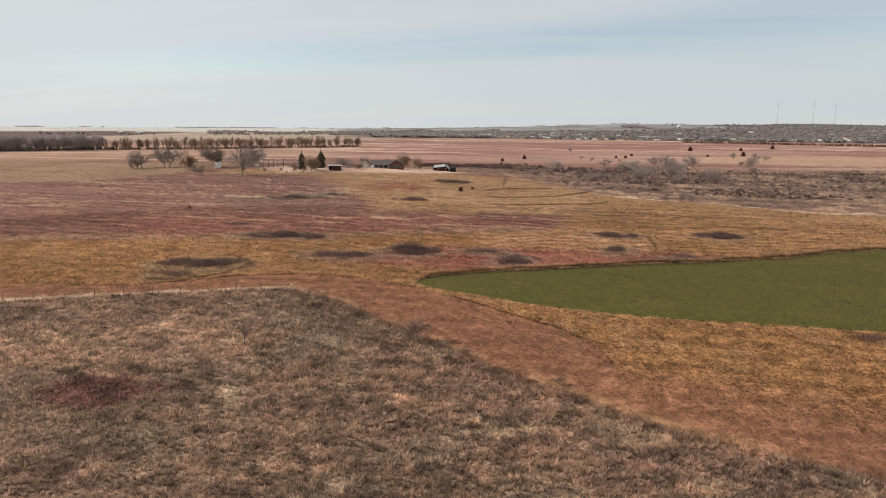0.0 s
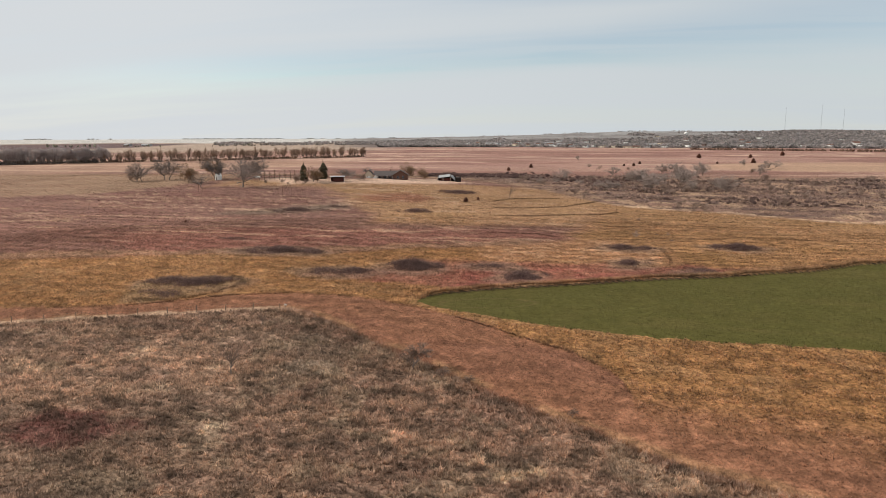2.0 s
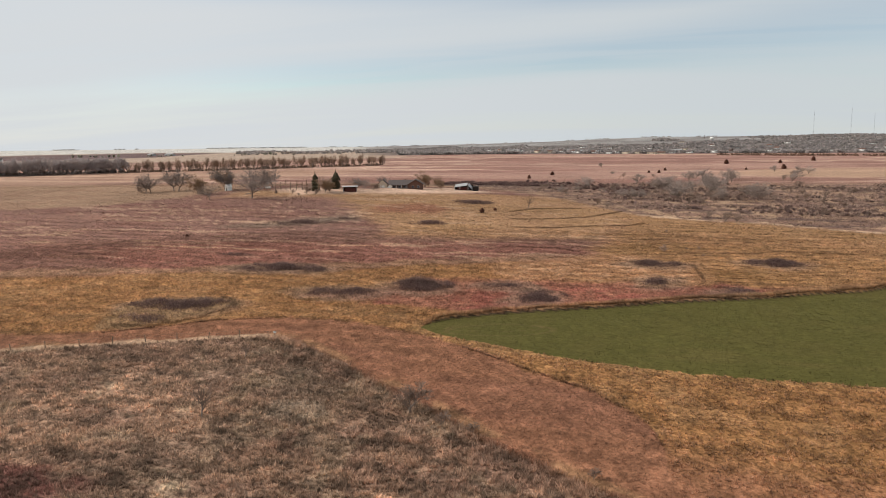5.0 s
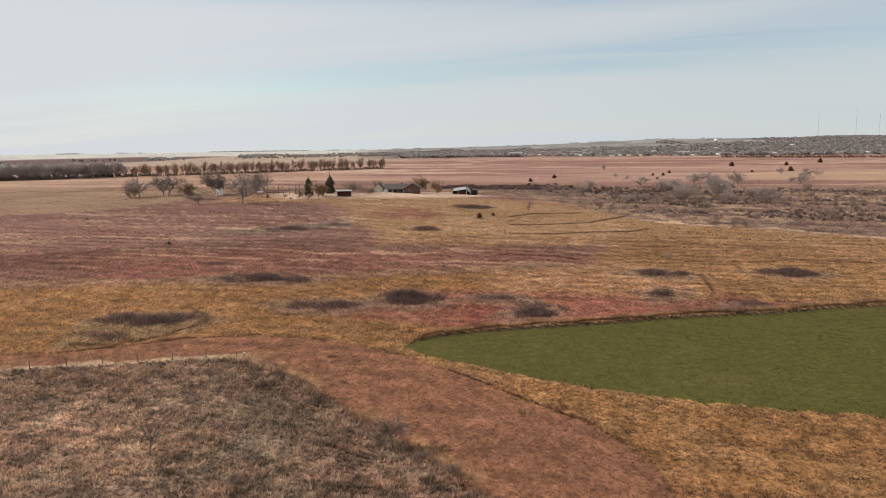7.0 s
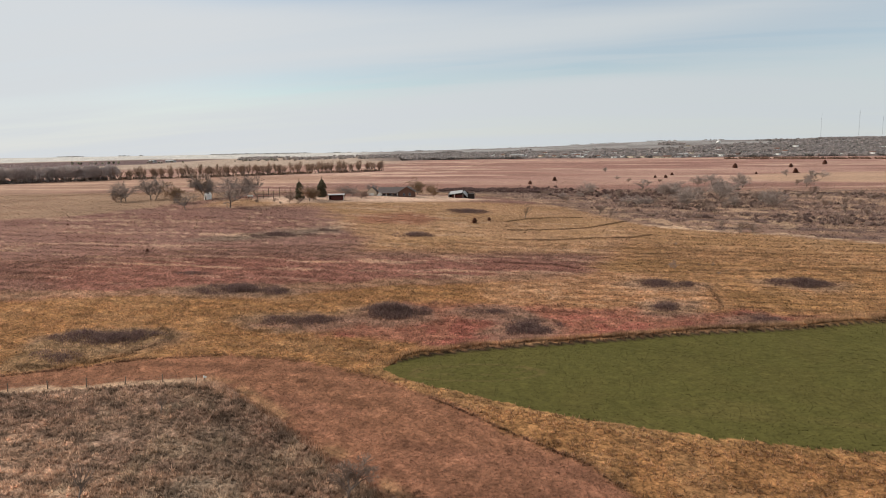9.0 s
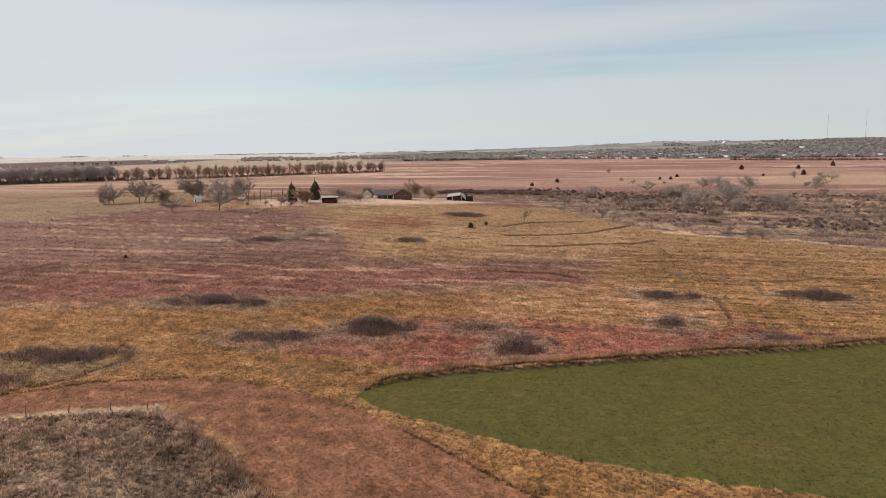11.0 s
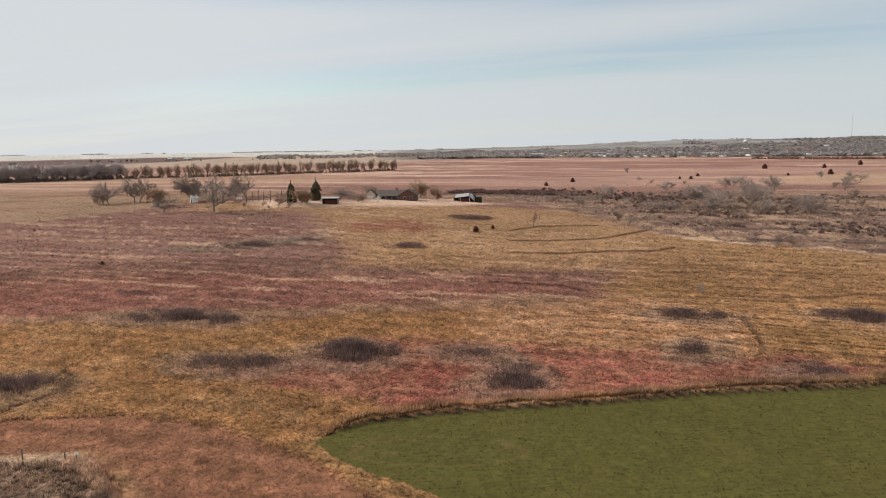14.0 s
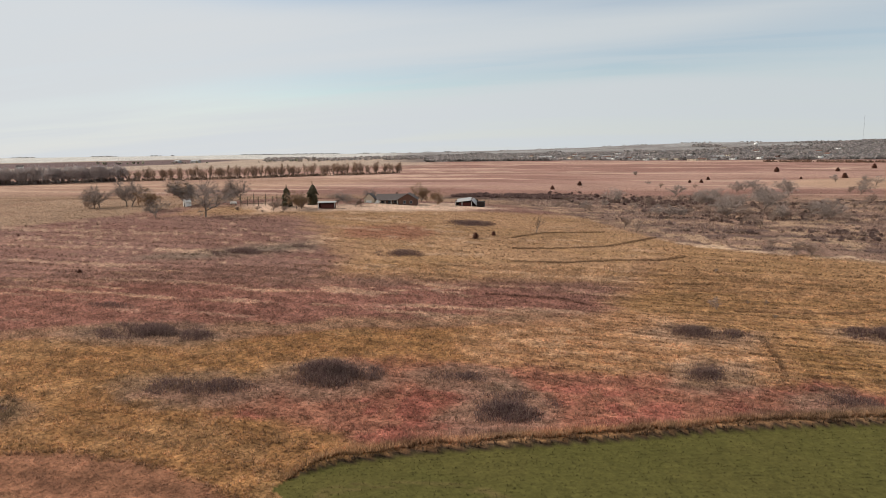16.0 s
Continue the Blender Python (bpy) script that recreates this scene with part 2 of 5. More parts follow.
def ground_colour(x, y):
    """Colour of the plants and soil, some shade and haze painted in, at places of the plan: rows of linear r, g, b."""
    x, y = np.asarray(x, float), np.asarray(y, float)
    d, az = np.hypot(x - 12, y - 30), np.degrees(np.arctan2(x - 12, y - 30))

    def calm(v, near, far):
        """Small patches merge with distance into an even tone."""
        return 0.5 + (v - 0.5) * smooth(far, near, d)

    n1, n2, n3 = fbm(x, y, 26, 3), calm(fbm(x, y, 7, 11), 600, 900), calm(fbm(x, y, 1.6, 23, 3), 180, 330)
    band = fbm(x * 0.32 + y * 0.1, y, 13, 41)               # streaks along the contours
    band2 = calm(fbm(x * 0.25, y, 5.5, 57), 450, 700)
    speck = calm(value_noise(x / 0.75, y * 0.6 / 0.75, 24), 260, 420)      # single bunches, and shade painted into the gaps between them
    wx, wy = x + (n2 - 0.5) * 5, y + (n2 - 0.5) * 4 + (n3 - 0.5) * 1.6
    edge = (n3 - 0.5) * 1.2 + (n2 - 0.5) * 1.0

    def tone(c):
        return np.array(rgb(*c))[None, :]

    def lay(col, c, m):
        m = np.clip(m, 0, 1)[:, None]
        return col * (1 - m) + tone(c) * m

    streak = calm(fbm(x * 0.13 + 0.03 * y, y, 2.6, 59, 3), 330, 520)         # long thin lines of bleached grass
    worm = calm(fbm(x * 0.6, y, 1.9, 65, 2), 180, 330)
    # the wide prairie: brown and mauve, with wine and straw streaks
    col = np.repeat(tone((130, 93, 80)), len(x), 0)
    col = lay(col, (120, 82, 70), smooth(0.42, 0.66, band) * 0.7)
    col = lay(col, (148, 108, 88), smooth(0.55, 0.8, band2) * 0.4)
    col = lay(col, (118, 86, 74), smooth(0.6, 0.8, n1) * 0.5)
    wine = smooth(-4, 6, patch(wx, wy, WINE_GRASS))
    col = lay(col, (140, 93, 79), wine * 0.85)
    col = lay(col, (126, 82, 70), wine * smooth(0.5, 0.7, band2) * 0.6)
    col = lay(col, (112, 96, 80), smooth(-7, 6, patch(wx, wy, GREY_KNOLL)) * 0.75)
    col = lay(col, (176, 138, 116), wine * smooth(0.70, 0.78, streak) * 0.5)
    # tan and ochre field below the farm
    upper = smooth(-6, 8, patch(wx, wy, UPPER_FIELD))
    col = lay(col, (160, 121, 84), upper * 0.85)
    col = lay(col, (147, 110, 72), upper * smooth(0.45, 0.68, band2) * 0.6)
    col = lay(col, (138, 88, 66), smooth(-4, 4, patch(wx, wy, RUSSET_KNOLL)) * 0.8)
    col = lay(col, (186, 150, 120), smooth(0.76, 0.82, streak) * (y > 190) * 0.45)
    # ochre field
    och = smooth(-2.5, 2.5, ochre_top(x) + (n2 - 0.5) * 4 - y)
    col = lay(col, (154, 111, 72), och * (1 - smooth(-10, 25, wx) * smooth(125, 160, y)))
    col = lay(col, (146, 103, 66), och * smooth(0.5, 0.7, band) * 0.4)
    col = lay(col, (162, 123, 86), och * smooth(0.56, 0.75, n2) * 0.4)
    hem = smooth(0, 2.5, y - ochre_top(x) - (n2 - 0.5) * 4) * smooth(11, 5, y - ochre_top(x) - (n2 - 0.5) * 8) * smooth(20, -10, x)
    col = lay(col, (150, 115, 88), hem * 0.75)
    # ochre and olive field to the east
    east = smooth(-2, 10, wx - 0.15 * (y - 190)) * smooth(-3, 3, scrub_edge(x) - wy) * smooth(150, 185, wy)
    col = lay(col, (157, 116, 76), east * 0.9)
    col = lay(col, (148, 109, 70), east * smooth(0.5, 0.72, band2) * 0.75)
    col = lay(col, (170, 130, 92), east * smooth(0.6, 0.8, n2) * 0.25)
    # straw grass round the thickets, and the red patch
    straw = smooth(-5, 5, patch(wx, wy, STRAW_GRASS))
    col = lay(col, (164, 120, 86), straw * 0.85)
    col = lay(col, (180, 142, 110), straw * smooth(0.5, 0.7, worm) * 0.5)
    red = smooth(-2.5, 2.5, patch(wx, wy, RED_GRASS))
    col = lay(col, (147, 95, 77), red * 0.95)
    col = lay(col, (158, 112, 88), red * smooth(0.52, 0.75, worm) * 0.3)
    col = lay(col, (146, 84, 72), red * smooth(0.46, 0.7, fbm(x, y, 5, 77)) * smooth(172, 162, y - 0.3 * x) * 0.7)
    # round the grey thickets the grass is pale and grey
    for cx, cy, rx, ry, h, turn in THICKETS:
        col = lay(col, (138, 112, 94), smooth(-0.8, 0.0, oval(wx, wy, cx, cy - 1.0, rx + 1.5, ry + 1.8, turn)) * 0.6)
    col = lay(col, (150, 118, 86), smooth(-1.0, 1.0, patch(wx, wy, RING_GRASS)) * 0.8)
    # mown russet strip
    strip = smooth(-0.9, 0.9, strip_edge(x) + edge * 1.1 - y)
    fuzzy = smooth(-9, 9, strip_edge(x) + edge * 2 - y)
    strip = np.where(x > 17, fuzzy, strip)
    col = lay(col, (149, 103, 78), strip)
    col = lay(col, (146, 100, 79), strip * smooth(0.45, 0.75, band) * 0.6)
    col = lay(col, (160, 112, 84), strip * smooth(0.55, 0.8, fbm(x * 0.5, y, 3, 12)) * 0.25)
    # winter wheat
    wheat = (y < green_far(x) + edge * 0.5) & (y > green_near(x) + edge * 0.6) & (x > -22)
    col = lay(col, (108, 101, 54), wheat * 1.0)
    col = lay(col, (112, 98, 56), wheat * smooth(0.5, 0.75, n2) * 0.2)
    col = lay(col, (130, 112, 68), wheat * smooth(0.6, 0.85, fbm(x * 0.3, y, 9, 91)) * 0.25)
    col = lay(col, (94, 90, 46), wheat * smooth(0.5, 0.8, fbm(x * 0.2, y, 3, 95)) * 0.2)
    # wheel tracks of a turning machine in the wheat's corner
    for tx, ty, rx, ry in ((-9, 134.6, 8.5, 2.2), (-8, 133.2, 9.5, 3.0)):
        col = lay(col, (132, 112, 72), wheat * smooth(0.09, 0.03, np.abs(oval(x, y, tx, ty, rx, ry, 14))) * 0.45)
    # straw rim round the wheat
    rim = smooth(1.6, 0.4, np.minimum(np.abs(y - green_far(x) - 1.2), np.abs(green_near(x) - y - 0.8))) * (x > -24) * (1 - wheat)
    col = lay(col, (154, 116, 76), rim * 0.6)
    # dark line painted for the shade at the foot of the far bank
    bank_shade = smooth(0.6, 0.25, np.abs(y - green_far(x) - 0.1)) * (x > -21.5)
    col = lay(col, (74, 58, 46), bank_shade)
    # tall rough grass
    rough = smooth(-0.5, 0.5, rough_edge(x) + edge * 0.8 - y)
    col = lay(col, (164, 128, 102), rough)
    col = lay(col, (140, 108, 90), rough * smooth(0.45, 0.7, fbm(x * 0.45, y, 5, 12)) * 0.6)
    col = lay(col, (142, 106, 86), rough * smooth(0.5, 0.7, fbm(x * 0.6, y, 9, 61)) * 0.45)
    col = lay(col, (140, 114, 94), rough * smooth(0.55, 0.75, fbm(x * 0.6, y, 12, 63)) * 0.45)
    col = lay(col, (168, 142, 114), rough * smooth(0.66, 0.82, fbm(x, y, 5, 67)) * 0.5)
    col = lay(col, (124, 74, 66), rough * smooth(0.0, 0.4, oval(wx, wy, -53.5, 74.5, 9.0, 7.0, 0)) * 0.85)
    col = lay(col, (166, 148, 126), rough * smooth(-0.1, 0.5, oval(wx, wy, -31, 96, 5.5, 2.8, -10)) * 0.5)
    col = lay(col, (130, 114, 94), rough * smooth(0.0, 0.5, oval(wx, wy, -33, 105, 9.0, 7.0, -20)) * 0.3)
    col = lay(col, (196, 166, 132), rough * smooth(0.0, 0.4, np.maximum(oval(wx, wy, -36, 78, 2.2, 0.9, 0), oval(wx, wy, 3.3, 73.6, 2.4, 1.0, 0))) * 0.8)
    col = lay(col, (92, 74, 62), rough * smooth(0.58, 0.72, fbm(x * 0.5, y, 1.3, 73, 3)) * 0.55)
    way = np.abs(x - np.interp(y, (60, 82, 87, 91, 102, 112), (-37, -36, -37, -40, -47, -55)) - (n2 - 0.5) * 1.5)
    col = lay(col, (186, 154, 124), rough * smooth(0.7, 0.25, way) * smooth(62, 70, y) * 0.25)
    hem = smooth(2.6, 0.6, np.abs(y - rough_edge(x) - 1.6)) * (1 - rough) * smooth(0.45, 0.6, fbm(x, y, 9, 71))
    col = lay(col, (170, 128, 94), hem * 0.8)
    col = lay(col, (196, 164, 134), smooth(1.3, 0.5, np.abs(y - rough_edge(x) - 0.6 - edge)) * smooth(-38, -50, x) * 0.8)
    # farm yard: short pale grass on the knoll; plough land and stubble round it
    yard = smooth(-5, 3, patch(wx, wy, YARD))
    col = lay(col, (198, 162, 136), yard * 0.95)
    col = lay(col, (166, 132, 108), yard * smooth(0.45, 0.7, n2) * 0.5)
    west = smooth(-3, 3, y - np.interp(x, (-600, -234, -202, -186, -178, -165, -150), (215, 263, 273, 291, 306, 330, 400)) + (n2 - 0.5) * 5)
    col = lay(col, (150, 119, 93), west * 0.9)
    col = lay(col, (138, 104, 82), west * smooth(0.5, 0.7, band) * 0.6)
    # scrub land along the creek
    scrub = smooth(-5, 5, wy - scrub_edge(x)) * smooth(-70, -30, wx) * smooth(520, 450, wy - 0.1 * x)
    col = lay(col, (134, 103, 86), scrub * 0.95)
    col = lay(col, (98, 76, 68), scrub * smooth(0.48, 0.66, band2) * 0.85)
    col = lay(col, (172, 138, 108), scrub * smooth(0.58, 0.74, n2) * 0.8)
    track = smooth(2.4, 1.2, np.abs(y - scrub_edge(x) - (n2 - 0.5) * 6)) * smooth(8, 30, x) * smooth(0.3, 0.5, fbm(x, y, 14, 66))
    col = lay(col, (198, 164, 132), track * 0.75)
    gully = smooth(30, 18, np.abs(y - np.interp(x, (-100, -60, -40, 20), (464, 468, 474, 480)) - (n2 - 0.5) * 6)) * smooth(-104, -94, x) * smooth(10, -32, x)
    # far range: russet pasture with pale swathes
    far = smooth(450, 530, wy - 0.1 * x)
    col = lay(col, (144, 103, 90), far * 0.95)
    big, bigs = fbm(x * 0.35, y, 190, 81), fbm(x * 0.3, y, 60, 83)
    col = lay(col, (160, 122, 104), far * smooth(0.5, 0.68, big) * 0.6)
    col = lay(col, (134, 90, 80), far * smooth(0.5, 0.75, bigs) * 0.4)
    col = lay(col, (78, 60, 54), gully * 0.9)
    swathe, thin = fbm(x * 0.12 + 0.05 * y, y, 46, 86, 4), fbm(x * 0.08, y, 20, 88, 3)
    col = lay(col, (180, 142, 122), far * smooth(0.60, 0.74, swathe) * 0.45)
    col = lay(col, (130, 92, 82), far * smooth(0.42, 0.28, swathe) * 0.4)
    col = lay(col, (196, 160, 136), far * smooth(0.70, 0.80, thin) * 0.7)
    tan = smooth(0.0, 0.3, np.maximum(oval(x, y, 230, 640, 150, 90, 10), oval(x, y, -420, 560, 260, 130, 20)))
    col = lay(col, (174, 138, 110), tan * np.where(x < 0, 0.5, 0.85))
    # beyond the shelterbelt: stubble, then plough land, then pale stubble to the skyline
    out = smooth(1000, 1250, d)
    col = lay(col, (166, 142, 122), out * smooth(-14, -20, az))
    plough = smooth(-60, 60, d - np.interp(az, (-60, -40, -36, -30), PLOUGH_NEAR)) * smooth(60, -60, d - np.interp(az, (-60, -47, -43, -37, -30), PLOUGH_FAR))
    col = lay(col, (106, 84, 80), plough)
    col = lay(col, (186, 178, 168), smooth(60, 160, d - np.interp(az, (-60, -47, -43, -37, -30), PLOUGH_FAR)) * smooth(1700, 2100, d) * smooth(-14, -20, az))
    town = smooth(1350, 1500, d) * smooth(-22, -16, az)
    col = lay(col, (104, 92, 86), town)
    # the hill's pale grass, greyed with distance: haze put into its colour
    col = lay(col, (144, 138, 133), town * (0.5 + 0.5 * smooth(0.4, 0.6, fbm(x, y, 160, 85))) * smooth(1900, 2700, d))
    rows = 0.5 + 0.5 * np.sin((y - 0.06 * x + 3.0 * n1) * 1.3)
    mowing = np.clip(east + 0.6 * och * (y < 220) , 0, 1) * (1 - rough) * (1 - wheat) * (y < 330)
    col = col * (1 - 0.24 * mowing * rows)[:, None]
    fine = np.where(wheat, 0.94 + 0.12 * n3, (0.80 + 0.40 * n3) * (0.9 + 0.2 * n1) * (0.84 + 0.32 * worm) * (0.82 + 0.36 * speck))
    grey = col.mean(1, keepdims=True)
    # brightness put into the colour along y, offsetting shade among blades; saturation falls too
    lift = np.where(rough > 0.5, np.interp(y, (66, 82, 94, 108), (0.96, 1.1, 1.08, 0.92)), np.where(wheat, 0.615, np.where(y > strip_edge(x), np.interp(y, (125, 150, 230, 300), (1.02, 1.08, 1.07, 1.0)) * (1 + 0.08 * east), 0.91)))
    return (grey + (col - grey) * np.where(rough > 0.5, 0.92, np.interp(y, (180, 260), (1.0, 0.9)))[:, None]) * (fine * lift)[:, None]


# ---- materials ----
def material(name, rough=0.9):
    m = bpy.data.materials.new(name)
    m.use_nodes = True
    t = m.node_tree
    b = t.nodes["Principled BSDF"]
    b.inputs["Roughness"].default_value = rough
    b.inputs["Specular IOR Level"].default_value = 0.2
    return m, t.nodes, t.links, b


def plain(name, colour, rough=0.85, spots=0.25, size=3.0, bump=0.3, metal=0.0, per_object=0.0):
    """A surface with two scales of variation in its colour and a fine relief."""
    m, n, l, b = material(name, rough)
    b.inputs["Metallic"].default_value = metal
    co = n.new("ShaderNodeTexCoord")
    no = n.new("ShaderNodeTexNoise"); no.inputs["Scale"].default_value, no.inputs["Detail"].default_value = size, 6
    l.new(co.outputs["Object"], no.inputs["Vector"])
    ra = n.new("ShaderNodeValToRGB")
    ra.color_ramp.elements[0].position, ra.color_ramp.elements[1].position = 0.3, 0.7
    ra.color_ramp.elements[0].color = (*[c * (1 - spots) for c in colour], 1)
    ra.color_ramp.elements[1].color = (*[min(1, c * (1 + spots)) for c in colour], 1)
    l.new(no.outputs["Fac"], ra.inputs["Fac"])
    last = ra.outputs[0]
    if per_object:
        info = n.new("ShaderNodeObjectInfo")
        hs = n.new("ShaderNodeHueSaturation")
        mr = n.new("ShaderNodeMapRange")
        mr.inputs["To Min"].default_value, mr.inputs["To Max"].default_value = 1 - per_object, 1 + per_object
        l.new(info.outputs["Random"], mr.inputs["Value"])
        l.new(mr.outputs[0], hs.inputs["Value"])
        l.new(last, hs.inputs["Color"])
        last = hs.outputs[0]
    l.new(last, b.inputs["Base Color"])
    if bump:
        bu = n.new("ShaderNodeBump"); bu.inputs["Strength"].default_value = bump; bu.inputs["Distance"].default_value = 0.05
        l.new(no.outputs["Fac"], bu.inputs["Height"])
        l.new(bu.outputs[0], b.inputs["Normal"])
    return m


def tinted(name, grain, relief, distance, island=0.0, spread=0.3, cells=0.0):
    """Plants: base colour from the plan, with a fine grain and relief on top."""
    m, n, l, b = material(name, 0.95)
    b.inputs["Specular IOR Level"].default_value = 0.05
    at = n.new("ShaderNodeAttribute"); at.attribute_name = "tint"
    co = n.new("ShaderNodeTexCoord")
    no = n.new("ShaderNodeTexNoise"); no.inputs["Scale"].default_value, no.inputs["Detail"].default_value = grain, 5
    no.inputs["Roughness"].default_value = 0.78
    no.inputs["Detail"].default_value = 9
    l.new(co.outputs["Object"], no.inputs["Vector"])
    mr = n.new("ShaderNodeMapRange"); mr.inputs["From Min"].default_value, mr.inputs["From Max"].default_value = 0.3, 0.7
    mr.inputs["To Min"].default_value, mr.inputs["To Max"].default_value = 1 - spread, 1 + spread
    l.new(no.outputs["Fac"], mr.inputs["Value"])
    mu = n.new("ShaderNodeVectorMath"); mu.operation = "SCALE"
    l.new(at.outputs["Color"], mu.inputs[0])
    l.new(mr.outputs[0], mu.inputs["Scale"])
    last = mu.outputs[0]
    if cells:           # pale tufts, and the shade in the gaps between, mottled into the colour
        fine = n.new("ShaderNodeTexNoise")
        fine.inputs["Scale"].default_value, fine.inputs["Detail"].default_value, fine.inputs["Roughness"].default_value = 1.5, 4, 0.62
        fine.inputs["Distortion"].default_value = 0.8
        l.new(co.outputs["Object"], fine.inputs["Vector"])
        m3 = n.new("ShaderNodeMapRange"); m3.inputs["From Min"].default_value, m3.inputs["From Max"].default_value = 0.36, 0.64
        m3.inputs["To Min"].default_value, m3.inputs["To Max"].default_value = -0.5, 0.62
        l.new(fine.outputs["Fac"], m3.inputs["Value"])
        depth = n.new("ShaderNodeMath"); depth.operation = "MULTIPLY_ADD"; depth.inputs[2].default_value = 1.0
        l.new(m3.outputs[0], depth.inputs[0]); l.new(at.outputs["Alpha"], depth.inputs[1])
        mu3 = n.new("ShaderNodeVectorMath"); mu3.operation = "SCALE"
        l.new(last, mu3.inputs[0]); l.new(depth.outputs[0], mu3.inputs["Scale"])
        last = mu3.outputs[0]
    if island:
        ge = n.new("ShaderNodeNewGeometry")
        m2 = n.new("ShaderNodeMapRange"); m2.inputs["To Min"].default_value, m2.inputs["To Max"].default_value = 1 - island, 1 + island
        l.new(ge.outputs["Random Per Island"], m2.inputs["Value"])
        mu2 = n.new("ShaderNodeVectorMath"); mu2.operation = "SCALE"
        l.new(last, mu2.inputs[0]); l.new(m2.outputs[0], mu2.inputs["Scale"])
        last = mu2.outputs[0]
    l.new(last, b.inputs["Base Color"])
    if island:
        tr = n.new("ShaderNodeBsdfTranslucent")
        l.new(last, tr.inputs["Color"])
        mx = n.new("ShaderNodeMixShader"); mx.inputs[0].default_value = 0.5
        l.new(b.outputs[0], mx.inputs[1]); l.new(tr.outputs[0], mx.inputs[2])
        l.new(mx.outputs[0], n["Material Output"].inputs["Surface"])
    if relief:
        bu = n.new("ShaderNodeBump"); bu.inputs["Strength"].default_value = relief; bu.inputs["Distance"].default_value = distance
        l.new(no.outputs["Fac"], bu.inputs["Height"])
        l.new(at.outputs["Alpha"], bu.inputs["Strength"])
        if cells:       # a carpet of small rounded bunches
            vo = n.new("ShaderNodeTexVoronoi"); vo.inputs["Scale"].default_value = cells
            wob = n.new("ShaderNodeVectorMath"); wob.operation = "MULTIPLY_ADD"
            wob.inputs[1].default_value = (0.9, 0.9, 0.9)
            l.new(no.outputs["Color"], wob.inputs[0]); l.new(co.outputs["Object"], wob.inputs[2])
            l.new(wob.outputs[0], vo.inputs["Vector"])
            b2 = n.new("ShaderNodeBump"); b2.invert = True
            b2.inputs["Strength"].default_value, b2.inputs["Distance"].default_value = 1.0, 0.2
            l.new(vo.outputs["Distance"], b2.inputs["Height"])
            l.new(at.outputs["Alpha"], b2.inputs["Strength"])
            l.new(bu.outputs[0], b2.inputs["Normal"])
            bu = b2
        l.new(bu.outputs[0], b.inputs["Normal"])
    return m


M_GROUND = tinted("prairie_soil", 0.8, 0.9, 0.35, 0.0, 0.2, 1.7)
M_GRASS = tinted("dry_grass", 3.0, 0.0, 0.0, 0.22)
M_BARK = plain("grey_bark", rgb(134, 118, 106), 0.9, 0.3, 6, 0.4, per_object=0.15)
M_TWIG = plain("bare_twigs", rgb(134, 121, 113), 0.9, 0.25, 4, 0.0, per_object=0.18)
M_TWIG_WARM = plain("russet_twigs", rgb(150, 128, 114), 0.9, 0.25, 4, 0.0, per_object=0.18)
M_STEM = plain("thicket_stems", rgb(134, 112, 98), 0.9, 0.3, 2, 0.0, per_object=0.15)
M_THICKET = tinted("thicket_twigs", 3.0, 0.0, 0.0, 0.35)
M_CEDAR = plain("cedar_leaves", rgb(98, 62, 48), 0.85, 0.4, 5, 0.5, per_object=0.2)
M_PINE = plain("pine_needles", rgb(82, 74, 56), 0.85, 0.4, 4, 0.5)
M_BELT = plain("belt_twigs", rgb(188, 175, 170), 0.9, 0.2, 2, 0.0, per_object=0.15)
M_BELT_WARM = plain("brown_belt_twigs", rgb(156, 130, 110), 0.9, 0.2, 2, 0.0, per_object=0.15)
M_TWIG_PALE = plain("pale_creek_twigs", rgb(160, 144, 134), 0.9, 0.2, 4, 0.0, per_object=0.15)
M_LEAF = plain("late_leaves", rgb(150, 122, 94), 0.85, 0.3, 4, 0.0)


# ---- mesh helpers ----
def mesh(name, verts, faces, mat, tint=None, smooth_faces=False):
    """A mesh from arrays of points and of faces with a fixed count of corners."""
    verts, faces = np.asarray(verts, np.float32), np.asarray(faces, np.int32)
    me = bpy.data.meshes.new(name)
    k = faces.shape[1]
    me.vertices.add(len(verts)); me.loops.add(faces.size); me.polygons.add(len(faces))
    me.vertices.foreach_set("co", verts.ravel())
    me.loops.foreach_set("vertex_index", faces.ravel())
    me.polygons.foreach_set("loop_start", np.arange(0, faces.size, k, dtype=np.int32))
    me.polygons.foreach_set("loop_total", np.full(len(faces), k, np.int32))
    if smooth_faces:
        me.polygons.foreach_set("use_smooth", np.ones(len(faces), bool))
    me.update(calc_edges=True)
    if tint is not None:
        at = me.color_attributes.new("tint", "FLOAT_COLOR", "POINT")
        at.data.foreach_set("color", (tint if tint.shape[1] == 4 else np.hstack([tint, np.ones((len(tint), 1))])).astype(np.float32).ravel())
    me.materials.append(mat)
    return me


def part(name, me, parent, label=""):
    ob = new(name, me)
    ob.parent = parent
    return tagged(ob, label) if label else ob


def from_bm(name, bm, mat):
    me = bpy.data.meshes.new(name)
    bm.to_mesh(me)
    bm.free()
    me.materials.append(mat)
    return me


def thing(name, label, category, x, y, z=None, turn=0.0, group="", kind=""):
    ob = new(name)
    ob.matrix_basis = pose(x, y, float(terrain(x, y)) if z is None else z, 0, 0, turn)
    return tagged(ob, label, category, group, kind)


def is_wheat(x, y):
    return (y < green_far(x)) & (y > green_near(x)) & (x > -22)


